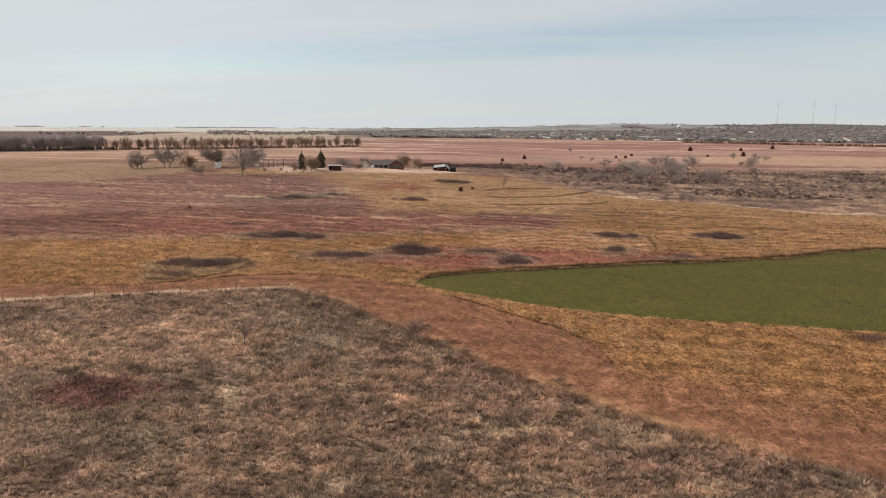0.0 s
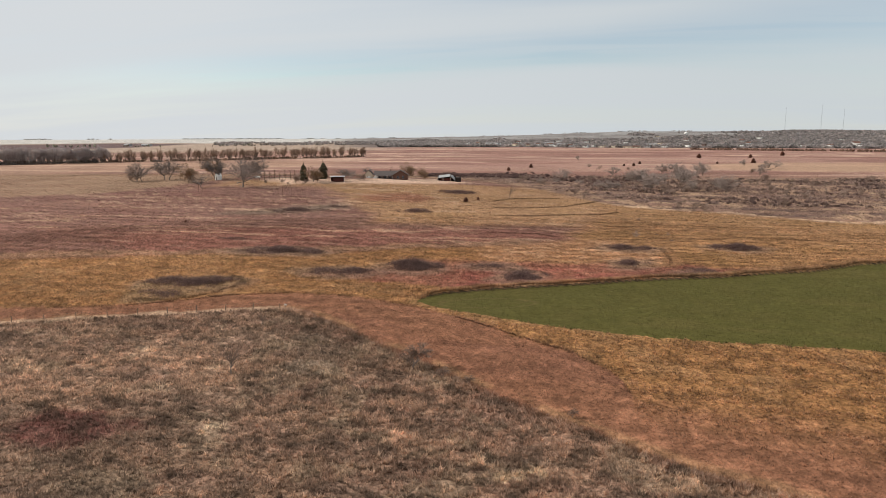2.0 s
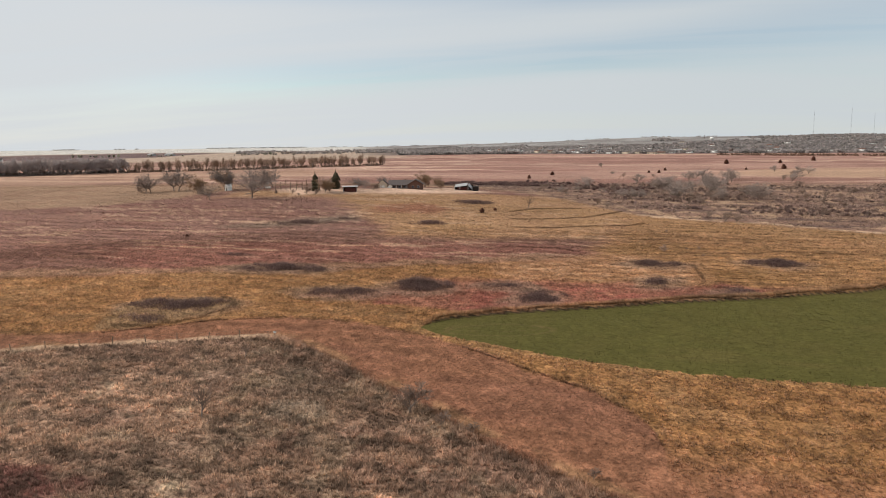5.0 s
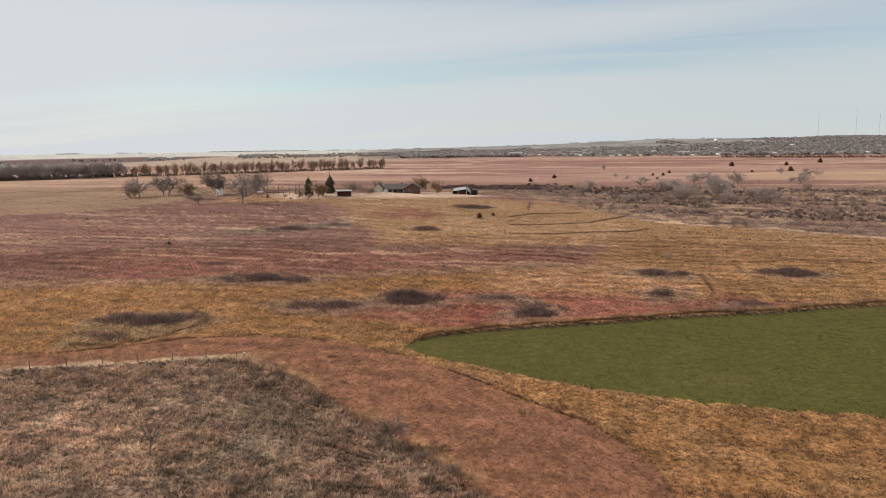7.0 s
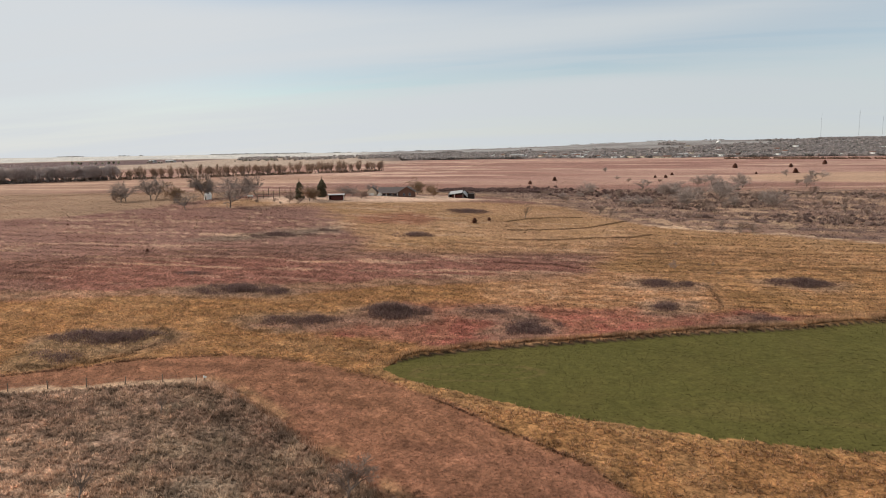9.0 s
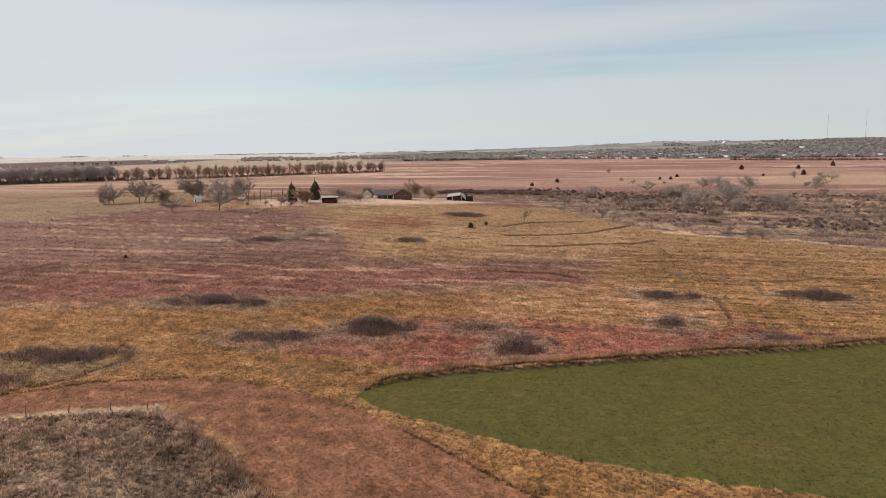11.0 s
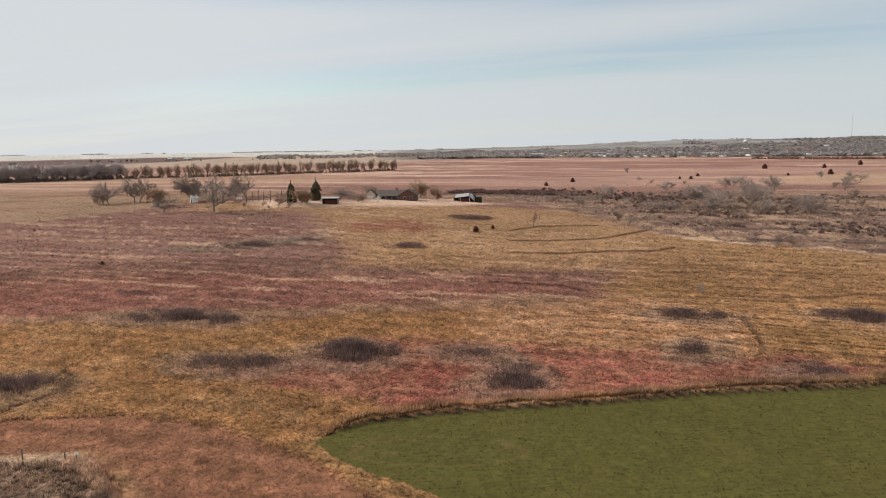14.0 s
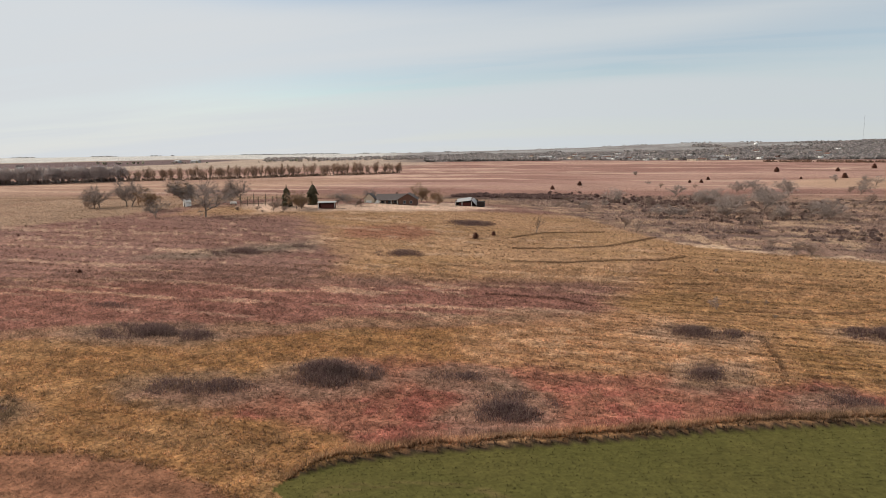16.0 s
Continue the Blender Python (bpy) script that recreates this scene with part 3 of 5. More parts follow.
def land(x, y):
    """The height of the ground with its small hummocks."""
    x, y = np.asarray(x, float), np.asarray(y, float)
    rough = y < rough_edge(x)
    wheat = (y < green_far(x)) & (y > green_near(x)) & (x > -22)
    lump = np.where(rough, 0.35, np.where(wheat, 0.03, np.where(y < strip_edge(x), 0.06, 0.2)))
    return terrain(x, y) + lump * (fbm(x, y, 2.6, 5, 3) - 0.5) + 0.5 * (fbm(x, y, 30, 7) - 0.5) + 0.4 * smooth(-0.4, 0.4, y - green_far(x)) * smooth(9, 2, y - green_far(x)) * (x > -21)


# ---- ground: one sheet, fine where the flight goes and out to the skyline ----
def build_ground():
    az = np.radians(np.concatenate([np.linspace(-180, -57, 84), np.arange(-56, 36, 0.18), np.linspace(37, 180, 96)]))
    down = np.concatenate([np.arange(1960, 500, -5.0), np.arange(500, 100, -2.0), np.arange(100, 8, -1.0)])
    r = np.concatenate([[0.0, 10.0], 43128 / down])
    r = np.append(r[r < 4700], 4880)
    A, R = np.meshgrid(az, r)
    x, y = (12 + R * np.sin(A)).ravel(), (30 + R * np.cos(A)).ravel()
    z = land(x, y)
    nr, na = len(r), len(az)
    i, j = np.meshgrid(np.arange(nr - 1), np.arange(na - 1), indexing="ij")
    q = np.stack([i * na + j, i * na + j + 1, (i + 1) * na + j + 1, (i + 1) * na + j], -1).reshape(-1, 4)[:, ::-1]
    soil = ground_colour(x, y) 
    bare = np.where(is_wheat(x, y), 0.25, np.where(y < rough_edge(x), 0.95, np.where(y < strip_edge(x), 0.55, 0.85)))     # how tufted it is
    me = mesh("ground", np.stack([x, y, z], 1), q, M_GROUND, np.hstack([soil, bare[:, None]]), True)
    tagged(new("ground", me), "wide dry prairie with russet, straw and ochre grass and a green wheat field", "ground", kind="structure")


build_ground()


# ---- grass ----
def tufts(name, label, pts, height, width, blades, lean=0.5, tone=1.0, seed=1, jitter=0.25):
    """Many grass tufts in one mesh: each a splayed fan of pointed blades."""
    g = np.random.default_rng(seed)
    n = len(pts)
    x, y = pts[:, 0], pts[:, 1]
    base = np.stack([x, y, land(x, y) - 0.05], 1)
    hh = height * g.uniform(0.6, 1.35, n)
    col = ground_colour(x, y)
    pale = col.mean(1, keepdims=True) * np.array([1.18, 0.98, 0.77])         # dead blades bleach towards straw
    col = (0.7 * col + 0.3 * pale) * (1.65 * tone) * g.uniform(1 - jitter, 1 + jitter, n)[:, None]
    vs, cs = [], []
    for k in range(blades):
        a = g.uniform(0, 2 * np.pi, n)
        out = np.stack([np.cos(a), np.sin(a), np.zeros(n)], 1)
        side = np.stack([-np.sin(a), np.cos(a), np.zeros(n)], 1)
        h = (hh * g.uniform(0.7, 1.15, n))[:, None]
        w = width * g.uniform(0.6, 1.3, n)[:, None]
        root = base + out * w * 0.5
        tip = root + out * h * lean * g.uniform(0.2, 1.2, n)[:, None] + np.array([0, 0, 1.0]) * h
        vs.append(np.stack([root - side * w, root + side * w, tip], 1))
        cs.append(np.repeat(col[:, None, :], 3, 1))
    v, c = np.concatenate(vs).reshape(-1, 3), np.concatenate(cs).reshape(-1, 3)
    me = mesh(name, v, np.arange(len(v)).reshape(-1, 3), M_GRASS, c)
    tagged(new(name, me), label, "grass", kind="stuff")


def fan(g, n, d0, d1):
    """Places spread over the country ahead, thinning with distance."""
    az, d = np.radians(g.uniform(-54, 33, n)), np.exp(g.uniform(math.log(d0), math.log(d1), n))
    return 12 + d * np.sin(az), 20 + d * np.cos(az)


def ring(g, n, d0, d1, keep):
    """Places spread evenly over the country ahead between two distances."""
    az, d = np.radians(g.uniform(-52, 31, n)), np.sqrt(g.uniform(d0 * d0, d1 * d1, n))
    x, y = 12 + d * np.sin(az), -14 + d * np.cos(az)
    k = keep(x, y)
    return np.stack([x[k], y[k]], 1)


def along(g, line, n, wide):
    """Places along a line of the plan, given as x, y, x, y ..."""
    p = np.array(line, float).reshape(-1, 2)
    s = np.concatenate([[0], np.cumsum(np.hypot(*np.diff(p, axis=0).T))])
    t = g.uniform(0, s[-1], n)
    return np.stack([np.interp(t, s, p[:, 0]) + g.normal(0, wide, n), np.interp(t, s, p[:, 1]) + g.normal(0, wide, n)], 1)


def build_grass():
    g = np.random.default_rng(7)
    rough = lambda x, y: (y < rough_edge(x) - 0.2)
    az, d = g.uniform(0, 2 * np.pi, 9000), 62 * np.sqrt(g.uniform(0, 1, 9000))
    k = (np.cos(az) * d < 30)
    tufts("lane_grass", "rough dry grass under the start of the flight", np.stack([12 + d * np.sin(az), -8 + d * np.cos(az)], 1)[k], 0.7, 0.1, 5, 0.8, 0.9, 15, 0.3)
    pts = ring(g, 130000, 46, 168, lambda x, y: rough(x, y) & (0.7 * fbm(x * 0.6, y, 2.6, 9, 3) + 0.3 * fbm(x, y, 0.9, 10, 2) > g.uniform(0.0, 0.48, len(x))))
    tufts("rough_grass", "tall dry tan rough grass in uneven clumps", pts, 0.5, 0.07, 6, 0.8, 0.85, 2, 0.42)
    bushy = lambda x, y: smooth(-34, -14, x + 0.35 * (y - 80)) * 0.55 + 0.6 * smooth(7, 1, rough_edge(x) - y) * smooth(-45, -34, x) + 0.12
    pts = ring(g, 26000, 46, 168, lambda x, y: rough(x, y) & (fbm(x, y, 4, 16, 3) * bushy(x, y) > g.uniform(0.08, 0.6, len(x))))
    tufts("bunch_grass", "larger bleached bunches of dry grass", pts, 0.7, 0.06, 16, 0.8, 0.95, 14, 0.35)
    grassy = lambda x, y: (y > strip_edge(x) - 0.5 + (x > 17) * g.uniform(-10, 4, len(x))) & ~is_wheat(x, y) & (y > rough_edge(x))

    def swaths(x, y):
        return 0.5 + 0.5 * np.sin((y + 0.16 * x + 5 * fbm(x, y, 40, 33)) * 1.05)

    pts = ring(g, 260000, 85, 262, lambda x, y: grassy(x, y) & (0.55 * fbm(x, y, 2.0, 29, 2) + 0.45 * swaths(x, y) > g.uniform(0.0, 0.72, len(x))))
    pts[:, 1] = in_rows(pts[:, 0], pts[:, 1], 2.3, np.interp(pts[:, 1], (150, 190), (0.15, 0.5)) * np.interp(pts[:, 0] - 0.15 * (pts[:, 1] - 190), (-15, 10), (0.25, 1.0)))
    tufts("prairie_grass", "knee-high ochre and russet prairie grass", pts, 0.36, 0.075, 4, 0.9, 0.9, 3, 0.38)
    x, y = fan(g, 90000, 205, 560)
    yard = patch(x, y, YARD) > -2
    lane = (np.abs(y - scrub_edge(x)) < 1.2) & (x > -5)
    k = (y > 150) & ~is_wheat(x, y) & ~yard & ~lane & (0.6 * fbm(x * 0.4, y, 5, 31, 2) + 0.4 * swaths(x, y) > g.uniform(0.1, 0.75, len(x)))
    x, y = x[k], in_rows(x[k], y[k], 6.0, 0.4)
    tufts("distant_prairie_grass", "dry russet and straw prairie grass further out", np.stack([x, y], 1), 0.45, 0.12, 4, 0.9, 0.9, 4, 0.3)
    mown = lambda x, y: (y < strip_edge(x) + 1) & (y > rough_edge(x) + 0.5)
    pts = ring(g, 240000, 70, 190, mown)
    tufts("mown_grass", "short mown russet grass", pts, 0.18, 0.06, 3, 1.0, 0.9, 5, 0.34)
    pts = ring(g, 150000, 110, 250, is_wheat)
    slant = 0.34 * pts[:, 0]
    pts[:, 1] = np.round((pts[:, 1] - slant) / 0.7) * 0.7 + slant + g.normal(0, 0.1, len(pts))
    tufts("wheat_field", "young green winter wheat in drilled rows", pts, 0.17, 0.045, 3, 0.9, 0.75, 6, 0.28)
    # taller straw along the far edge of the wheat
    xs = g.uniform(-22, 110, 7000)
    far = np.stack([xs, green_far(xs) + np.abs(g.normal(0.0, 1.1, len(xs))) + 0.8 + 0.8 * fbm(xs, 0 * xs, 3, 44)], 1)
    tufts("field_edge_grass", "tall straw-coloured grass along the wheat field", far, 0.6, 0.08, 6, 0.6, 1.0, 8, 0.25)
    # bleached grass and weeds at the edge of the mown strip
    xs = g.uniform(-46, 45, 2400)
    rim = np.stack([xs, rough_edge(xs) + g.normal(0, 0.5, len(xs))], 1)
    tufts("strip_edge_grass", "dark weedy grass along the mown strip", rim, 0.6, 0.07, 8, 0.8, 0.95, 9, 0.3)
    # old terrace banks and mowing lines; the dark tone paints their shaded sides
    lines = [along(g, p, int(n * 1.6), w * 1.3) for p, n, w in TERRACES]
    tufts("terrace_grass", "rank grass on the old terrace banks, toned dark for their shade", np.vstack(lines), 0.34, 0.08, 6, 0.6, 0.62, 10, 0.25)


# terrace banks and mowing lines: places of the plan, clumps, width
TERRACES = (((-77.3, 118.2, -69.3, 122.7, -60.9, 128.6, -48.6, 132.9), 110, 0.15),
            ((-12.6, 123.1, -2, 116.3, 7.9, 110.6, 12.7, 106), 120, 0.12),
            ((-26.6, 283.8, -18.1, 297.5, -0.2, 307.4), 420, 0.4),
            ((-23.7, 268.1, -12, 270.6, 3.3, 279.3, 16.1, 298.6), 700, 0.4),
            ((-20.6, 251.6, -6.9, 253, 5.7, 259, 17, 260.8, 22.9, 267.4), 800, 0.4),
            ((29.4, 211.7, 45.8, 213.3, 56.3, 219, 75.4, 217.3), 600, 0.3),
            ((31.2, 196.1, 31.9, 181, 31.4, 176.1, 30, 174, 25.2, 173), 150, 0.22),
            ((-64.6, 131.4, -62, 137.4, -65.1, 142.2, -69.1, 144.1), 120, 0.25),
            ((-78.1, 122.1, -70.2, 123.7, -64.1, 130.8), 160, 0.3),
            ((-19.4, 215.7, -2.7, 215.1, 2.6, 211.7), 200, 0.3),
            ((-2, 228.7, 44.7, 239.3, 80.9, 233.3), 200, 0.4),
            ((13.9, 250, 46.6, 251.3, 84.5, 244.1), 200, 0.4))
build_grass()


# ---- trees and shrubs ----
def tube(vs, fs, a, b, ra, rb, sides=3):
    a, b = Vector(a), Vector(b)
    w = (b - a).normalized()
    u = w.orthogonal().normalized()
    v = w.cross(u)
    k = len(vs)
    for c, r in ((a, ra), (b, rb)):
        for i in range(sides):
            q = 2 * math.pi * i / sides
            vs.append(c + u * (r * math.cos(q)) + v * (r * math.sin(q)))
    for i in range(sides):
        j = (i + 1) % sides
        fs.append((k + i, k + j, k + sides + j, k + sides + i))


def bare_tree_meshes(seed, height, spread, forks, mat_bark, mat_twig, low=0.25, twig=0.035, leaves=0.0):
    """Trunk with limbs, and a crown of fine twigs: two meshes of a leafless tree."""
    g = random.Random(seed)
    tv, tf, cv, cf, lv, lf = [], [], [], [], [], []

    def grow(at, way, length, radius, depth):
        bends = 3 if depth < 2 else 2
        for k in range(bends):
            way = (way + Vector((g.gauss(0, 0.13), g.gauss(0, 0.13), g.gauss(0.04, 0.08)))).normalized()
            to = at + way * (length / bends)
            r2 = radius * (1 - 0.28 * (k + 1) / bends)
            if depth < 2:
                tube(tv, tf, at, to, radius * (1 - 0.28 * k / bends), r2, 6 if depth == 0 else 4)
            else:
                tube(cv, cf, at, to, max(radius * (1 - 0.28 * k / bends), twig), max(r2, twig * 0.7), 3)
            at = to
            if depth < forks and k < bends - 1 and (depth or k):
                side = (way * 0.8 + Vector((g.gauss(0, 0.75), g.gauss(0, 0.75), g.uniform(-0.2, 0.6)))).normalized()
                grow(at, side, (length if depth else height * 0.3) * g.uniform(0.5, 0.8), radius * 0.5, depth + 1)
        if depth < forks:
            for k in range(g.choice((2, 3, 3)) if depth else g.choice((3, 4, 5))):
                q = g.uniform(0, 2 * math.pi)
                out = Vector((math.cos(q), math.sin(q), 0.15)) * spread * g.uniform(0.2, 1.1) * (1.0 if depth == 0 else 0.75)
                droop = g.uniform(-0.5, 0.15) if depth > 1 and spread > 0.7 else 0.12
                grow(at, (way * (0.9 if depth else 0.55) + out + Vector((0, 0, droop))).normalized(), length * g.uniform(0.62, 0.9) if depth else height * g.uniform(0.24, 0.34), radius * g.uniform(0.5, 0.68), depth + 1)
        elif leaves and g.random() < leaves:
            for _ in range(3):
                c = at + Vector((g.gauss(0, 0.3), g.gauss(0, 0.3), g.gauss(0, 0.3)))
                n = Vector((g.gauss(0, 1), g.gauss(0, 1), g.gauss(0, 1))).normalized()
                u = n.orthogonal() * 0.22
                v = n.cross(u)
                k = len(lv)
                lv.extend((c - u, c + v * 0.6, c + u, c - v * 0.6))
                lf.append((k, k + 1, k + 2, k + 3))

    grow(Vector((0, 0, -0.3)), Vector((g.gauss(0, 0.05), g.gauss(0, 0.05), 1)).normalized(), height * low + 0.3, height * 0.026 + 0.03, 0)
    out = [mesh("trunk", tv, tf, mat_bark), mesh("crown", cv, cf, mat_twig)]
    if leaves:
        out.append(mesh("leaves", lv, lf, M_LEAF))
    return out


def tree(name, label, category, meshes, m, group):
    root = new(name)
    root.matrix_basis = m
    tagged(root, label, category, group)
    for me in meshes:
        part(me.name.split(".")[0], me, root)
    return root


def plant_at(x, y, size=1.0, turn=0.0, sink=0.0, wide=1.0):
    return pose(x, y, float(land(x, y)) - sink, 0, 0, turn) @ Matrix.Diagonal((size * wide, size * wide, size, 1))


def conifer_mesh(name, seed, height, radius, mat, rows=11, gap=0.12, taper=0.65):
    """An evergreen: tiers of drooping ragged sprays round a stem."""
    g = random.Random(seed)
    vs, fs = [], []
    for k in range(rows):
        f = k / (rows - 1)
        z, r = height * (0.06 + 0.9 * f), radius * (1 - f) ** taper * g.uniform(0.8, 1.15) + 0.12
        n = max(6, int(18 * (1 - f) + 6))
        for i in range(n):
            q = 2 * math.pi * (i + g.random() * 0.8) / n
            rr = r * g.uniform(0.65, 1.15)
            tip = Vector((math.cos(q) * rr, math.sin(q) * rr, z - height * gap * g.uniform(0.2, 0.9)))
            w = max(0.16, rr * 0.42)
            s = Vector((-math.sin(q), math.cos(q), 0)) * w
            top = Vector((0, 0, z + height * 0.10))
            mid = tip * 0.6 + Vector((0, 0, z * 0.4 + height * 0.03))
            a = len(vs)
            vs.extend((top, mid - s, tip, mid + s, mid - Vector((0, 0, height * 0.07))))
            fs.extend(((a, a + 1, a + 2), (a, a + 2, a + 3), (a + 1, a + 4, a + 2), (a + 2, a + 4, a + 3)))
    return mesh(name, vs, fs, mat)


def stub_mesh(height, r, mat):
    vs, fs = [], []
    tube(vs, fs, (0, 0, -0.2), (0, 0, height), r, r * 0.6, 6)
    return mesh("trunk", vs, fs, mat)


TREE_KINDS = [bare_tree_meshes(s, 10, sp, 5, M_BARK, M_TWIG, low, 0.034) for s, sp, low in ((1, 1.25, 0.2), (2, 1.35, 0.16), (3, 1.0, 0.24), (4, 1.2, 0.18))]
CREEK_KINDS = [bare_tree_meshes(s, 10, sp, 5, M_BARK, M_TWIG_PALE, low, 0.045) for s, sp, low in ((5, 1.2, 0.14), (6, 1.3, 0.18), (7, 0.9, 0.22), (8, 1.3, 0.12))]
DEAD_KIND = bare_tree_meshes(71, 10, 0.5, 3, M_BARK, M_STEM, 0.42, 0.06)
LEAFY = bare_tree_meshes(9, 8, 1.2, 5, M_BARK, M_TWIG_WARM, 0.14, 0.03, 0.45)
SMALL_KINDS = [bare_tree_meshes(s, 5, sp, 5, M_BARK, M_TWIG_WARM, 0.06, 0.03) for s, sp in ((11, 1.0), (12, 0.9), (13, 1.2))]
TALL_KINDS = [bare_tree_meshes(s, 13, 0.42, 5, M_BARK, M_BELT, 0.16, 0.045) for s in (21, 22, 23)]
TALL_WARM = [bare_tree_meshes(s, 13, 0.32, 4, M_BARK, M_BELT_WARM, 0.24, 0.05) for s in (24, 25, 26)]

# farm trees: x, y, height against ten metres, kind
for x, y, size, k in ((-210.8, 313.5, 0.97, 1), (-209.6, 315.3, 0.91, 3), (-199.1, 319.3, 1.12, 0), (-196.7, 319.4, 0.95, 2), (-162, 291, 0.78, 3), (-168.5, 320.2, 1.15, 0),
                      (-143.4, 295.1, 1.37, 1), (-156.1, 320.7, 1.08, 3), (-155.9, 331.7, 0.86, 1), (-153, 334.5, 1.06, 2), (-109.3, 336.5, 0.57, 3), (-105.9, 338.3, 0.47, 1),
                      (-109.8, 343.9, 0.49, 0), (-100.7, 354.9, 0.55, 0)):
    tree("bare_tree", "leafless grey farm tree on dry grass", "tree", TREE_KINDS[k], plant_at(x, y, size, x * 37 % 360), "farmstead trees")
for x, y, size in ((-178.8, 308.2, 1.05), (-173.5, 323.9, 1.28), (-84, 371.3, 0.99), (-72.5, 358.9, 0.79), (-118, 317.7, 0.85), (-117, 319.7, 0.74)):
    tree("leafy_tree", "broad tree with thin olive-brown late leaves", "tree", LEAFY, plant_at(x, y, size, x * 53 % 360), "farmstead trees")
for x, y, size in ((-124.7, 311.4, 0.76), (-125.4, 316.2, 0.91), (-118.4, 308, 0.62), (-99.4, 332.4, 0.92), (-138.7, 308.4, 0.46), (-131.6, 311.4, 0.41), (-213.3, 313.5, 0.86), (-97.4, 333.2, 0.55), (-126.3, 306.7, 0.31)):
    tree("yard_shrub", "small bare russet shrub by the farmyard", "shrub", SMALL_KINDS[int(-x) % 3], plant_at(x, y, size, x * 71 % 360), "farmstead shrubs")

# two dark pines by the yard
for x, y, h, s in ((-125.5, 323.7, 9.1, 31), (-119.2, 333.9, 9.5, 32)):
    p = new("pine_tree")
    p.matrix_basis = plant_at(x, y, 1.0, s * 40)
    tagged(p, "dark green pine with ragged drooping branches", "tree", "farmstead pines")
    part("trunk", stub_mesh(h * 0.75, 0.2, M_BARK), p)
    part("crown", conifer_mesh("crown", s, h, 3.2, M_PINE, 6, 0.3, 0.36), p)

# round dark cedars on the range: x, y, height
CEDAR_KINDS = [conifer_mesh("crown", s, 4.0, 2.4, M_CEDAR, 9, 0.10, 0.32) for s in (41, 42, 43)]
CEDAR_STUB = stub_mesh(2.0, 0.14, M_BARK)
for x, y, h in ((-46.8, 542.7, 3.4), (-32.8, 588.7, 3.7), (138.6, 827.1, 6.0), (133.1, 686.6, 2.7), (196.2, 841.3, 4.8), (167.4, 699.5, 5.1),
                      (252, 926.3, 6.1), (45.7, 631.6, 2.5), (53.9, 630.8, 3.0), (62.2, 673.1, 3.2), (-36.7, 278.7, 2.3), (-32.7, 286.1, 1.5),
                      (-121.5, 211.8, 1.2), (-188.3, 255.5, 0.9), (-145.5, 220, 0.6)):
    p = new("cedar_tree")
    p.matrix_basis = plant_at(x, y, h / 4.4, x * 29 % 360, 0.1)
    tagged(p, "dark rust-green cedar standing alone on dry grass", "tree", "range cedars")
    part("trunk", CEDAR_STUB, p)
    part("crown", CEDAR_KINDS[int(y) % 3], p)

# creek trees and scrub
g = random.Random(5)
for x, y, size, k in ((-2.7, 451.3, 0.58, 1), (29.5, 492.3, 0.68, 0), (28.5, 371.1, 0.43, 3), (44.9, 373.7, 0.64, 1), (51.4, 415.9, 0.72, 0),
                      (63.2, 406.2, 1.06, 0), (71.1, 435.7, 0.77, 3), (64.5, 373.4, 0.49, 1), (92.2, 510.9, 0.72, 3), (92.6, 527.7, 0.62, 1), (72.4, 538.9, 0.67, 0),
                      (76.9, 539.3, 0.67, 3), (66.3, 525.8, 0.52, 1), (81.6, 404.3, 0.55, 0), (80.9, 370.3, 0.67, 1), (129.7, 513.8, 0.70, 3), (151.1, 588.2, 0.61, 2),
                      (163.5, 606.3, 0.58, 3), (43.2, 430.9, 0.69, 3), (39.1, 433.7, 0.62, 1), (37.8, 457.7, 0.55, 0), (18.9, 378.3, 0.41, 3), (22.5, 371.4, 0.37, 1),
                      (50.2, 459.2, 0.74, 0), (-13.1, 387.9, 0.33, 1), (-5, 417.8, 0.40, 3), (8.4, 407.2, 0.32, 0), (68.7, 452.3, 0.73, 1), (59, 433.7, 0.62, 0),
                      (146, 636.8, 0.50, 2), (5.3, 733.3, 0.44, 2), (14.6, 609.2, 0.31, 3)):
    tree("creek_tree", "leafless pale grey tree in the creek scrub", "tree", CREEK_KINDS[k], plant_at(x, y, size * 1.22, x * 41 % 360, 0, 1.2), "creek trees")
tree("dead_tree", "thin dead leaning tree on the grass slope", "tree", DEAD_KIND, plant_at(-20.4, 295.4, 0.49, 200), "creek trees")
for x, y, size in ((6.1, 319.3, 0.90),
                   (10.6, 314.3, 0.75),
                   (51.4, 274.5, 0.82),
                   (54.8, 273.8, 0.86),
                   (47.4, 286.5, 0.59),
                   (89.3, 299.3, 0.87),
                   (26, 212.8, 0.50),
                   (35.4, 218.4, 0.24),
                   (32.1, 218.3, 0.17),
                   (45.6, 567.9, 0.69),
                   (23.2, 569.7, 0.79),
                   (136.9, 541.3, 1.44),
                   (128.3, 529.4, 0.93),
                   (82.3, 407.6, 1.19),
                   (14.9, 427.2, 1.08),
                   (29.1, 249.2, 0.24),
                   (35.5, 207.9, 0.20)):
    tree("scrub_tree", "low spreading bare scrub tree with russet twigs", "tree", SMALL_KINDS[int(y) % 3], plant_at(x, y, size, y * 31 % 360), "scrub trees")
for k in range(90):
    x, y = g.uniform(-30, 190), g.uniform(335, 470)
    if y > float(scrub_edge(x)) + 25:
        tree("scrub_tree", "low spreading bare scrub tree with russet twigs", "tree", SMALL_KINDS[k % 3], plant_at(x, y, g.uniform(0.45, 0.95), g.uniform(0, 360)), "scrub trees")
EDGE_KIND = bare_tree_meshes(61, 3.2, 1.0, 5, M_BARK, M_STEM, 0.24, 0.018)
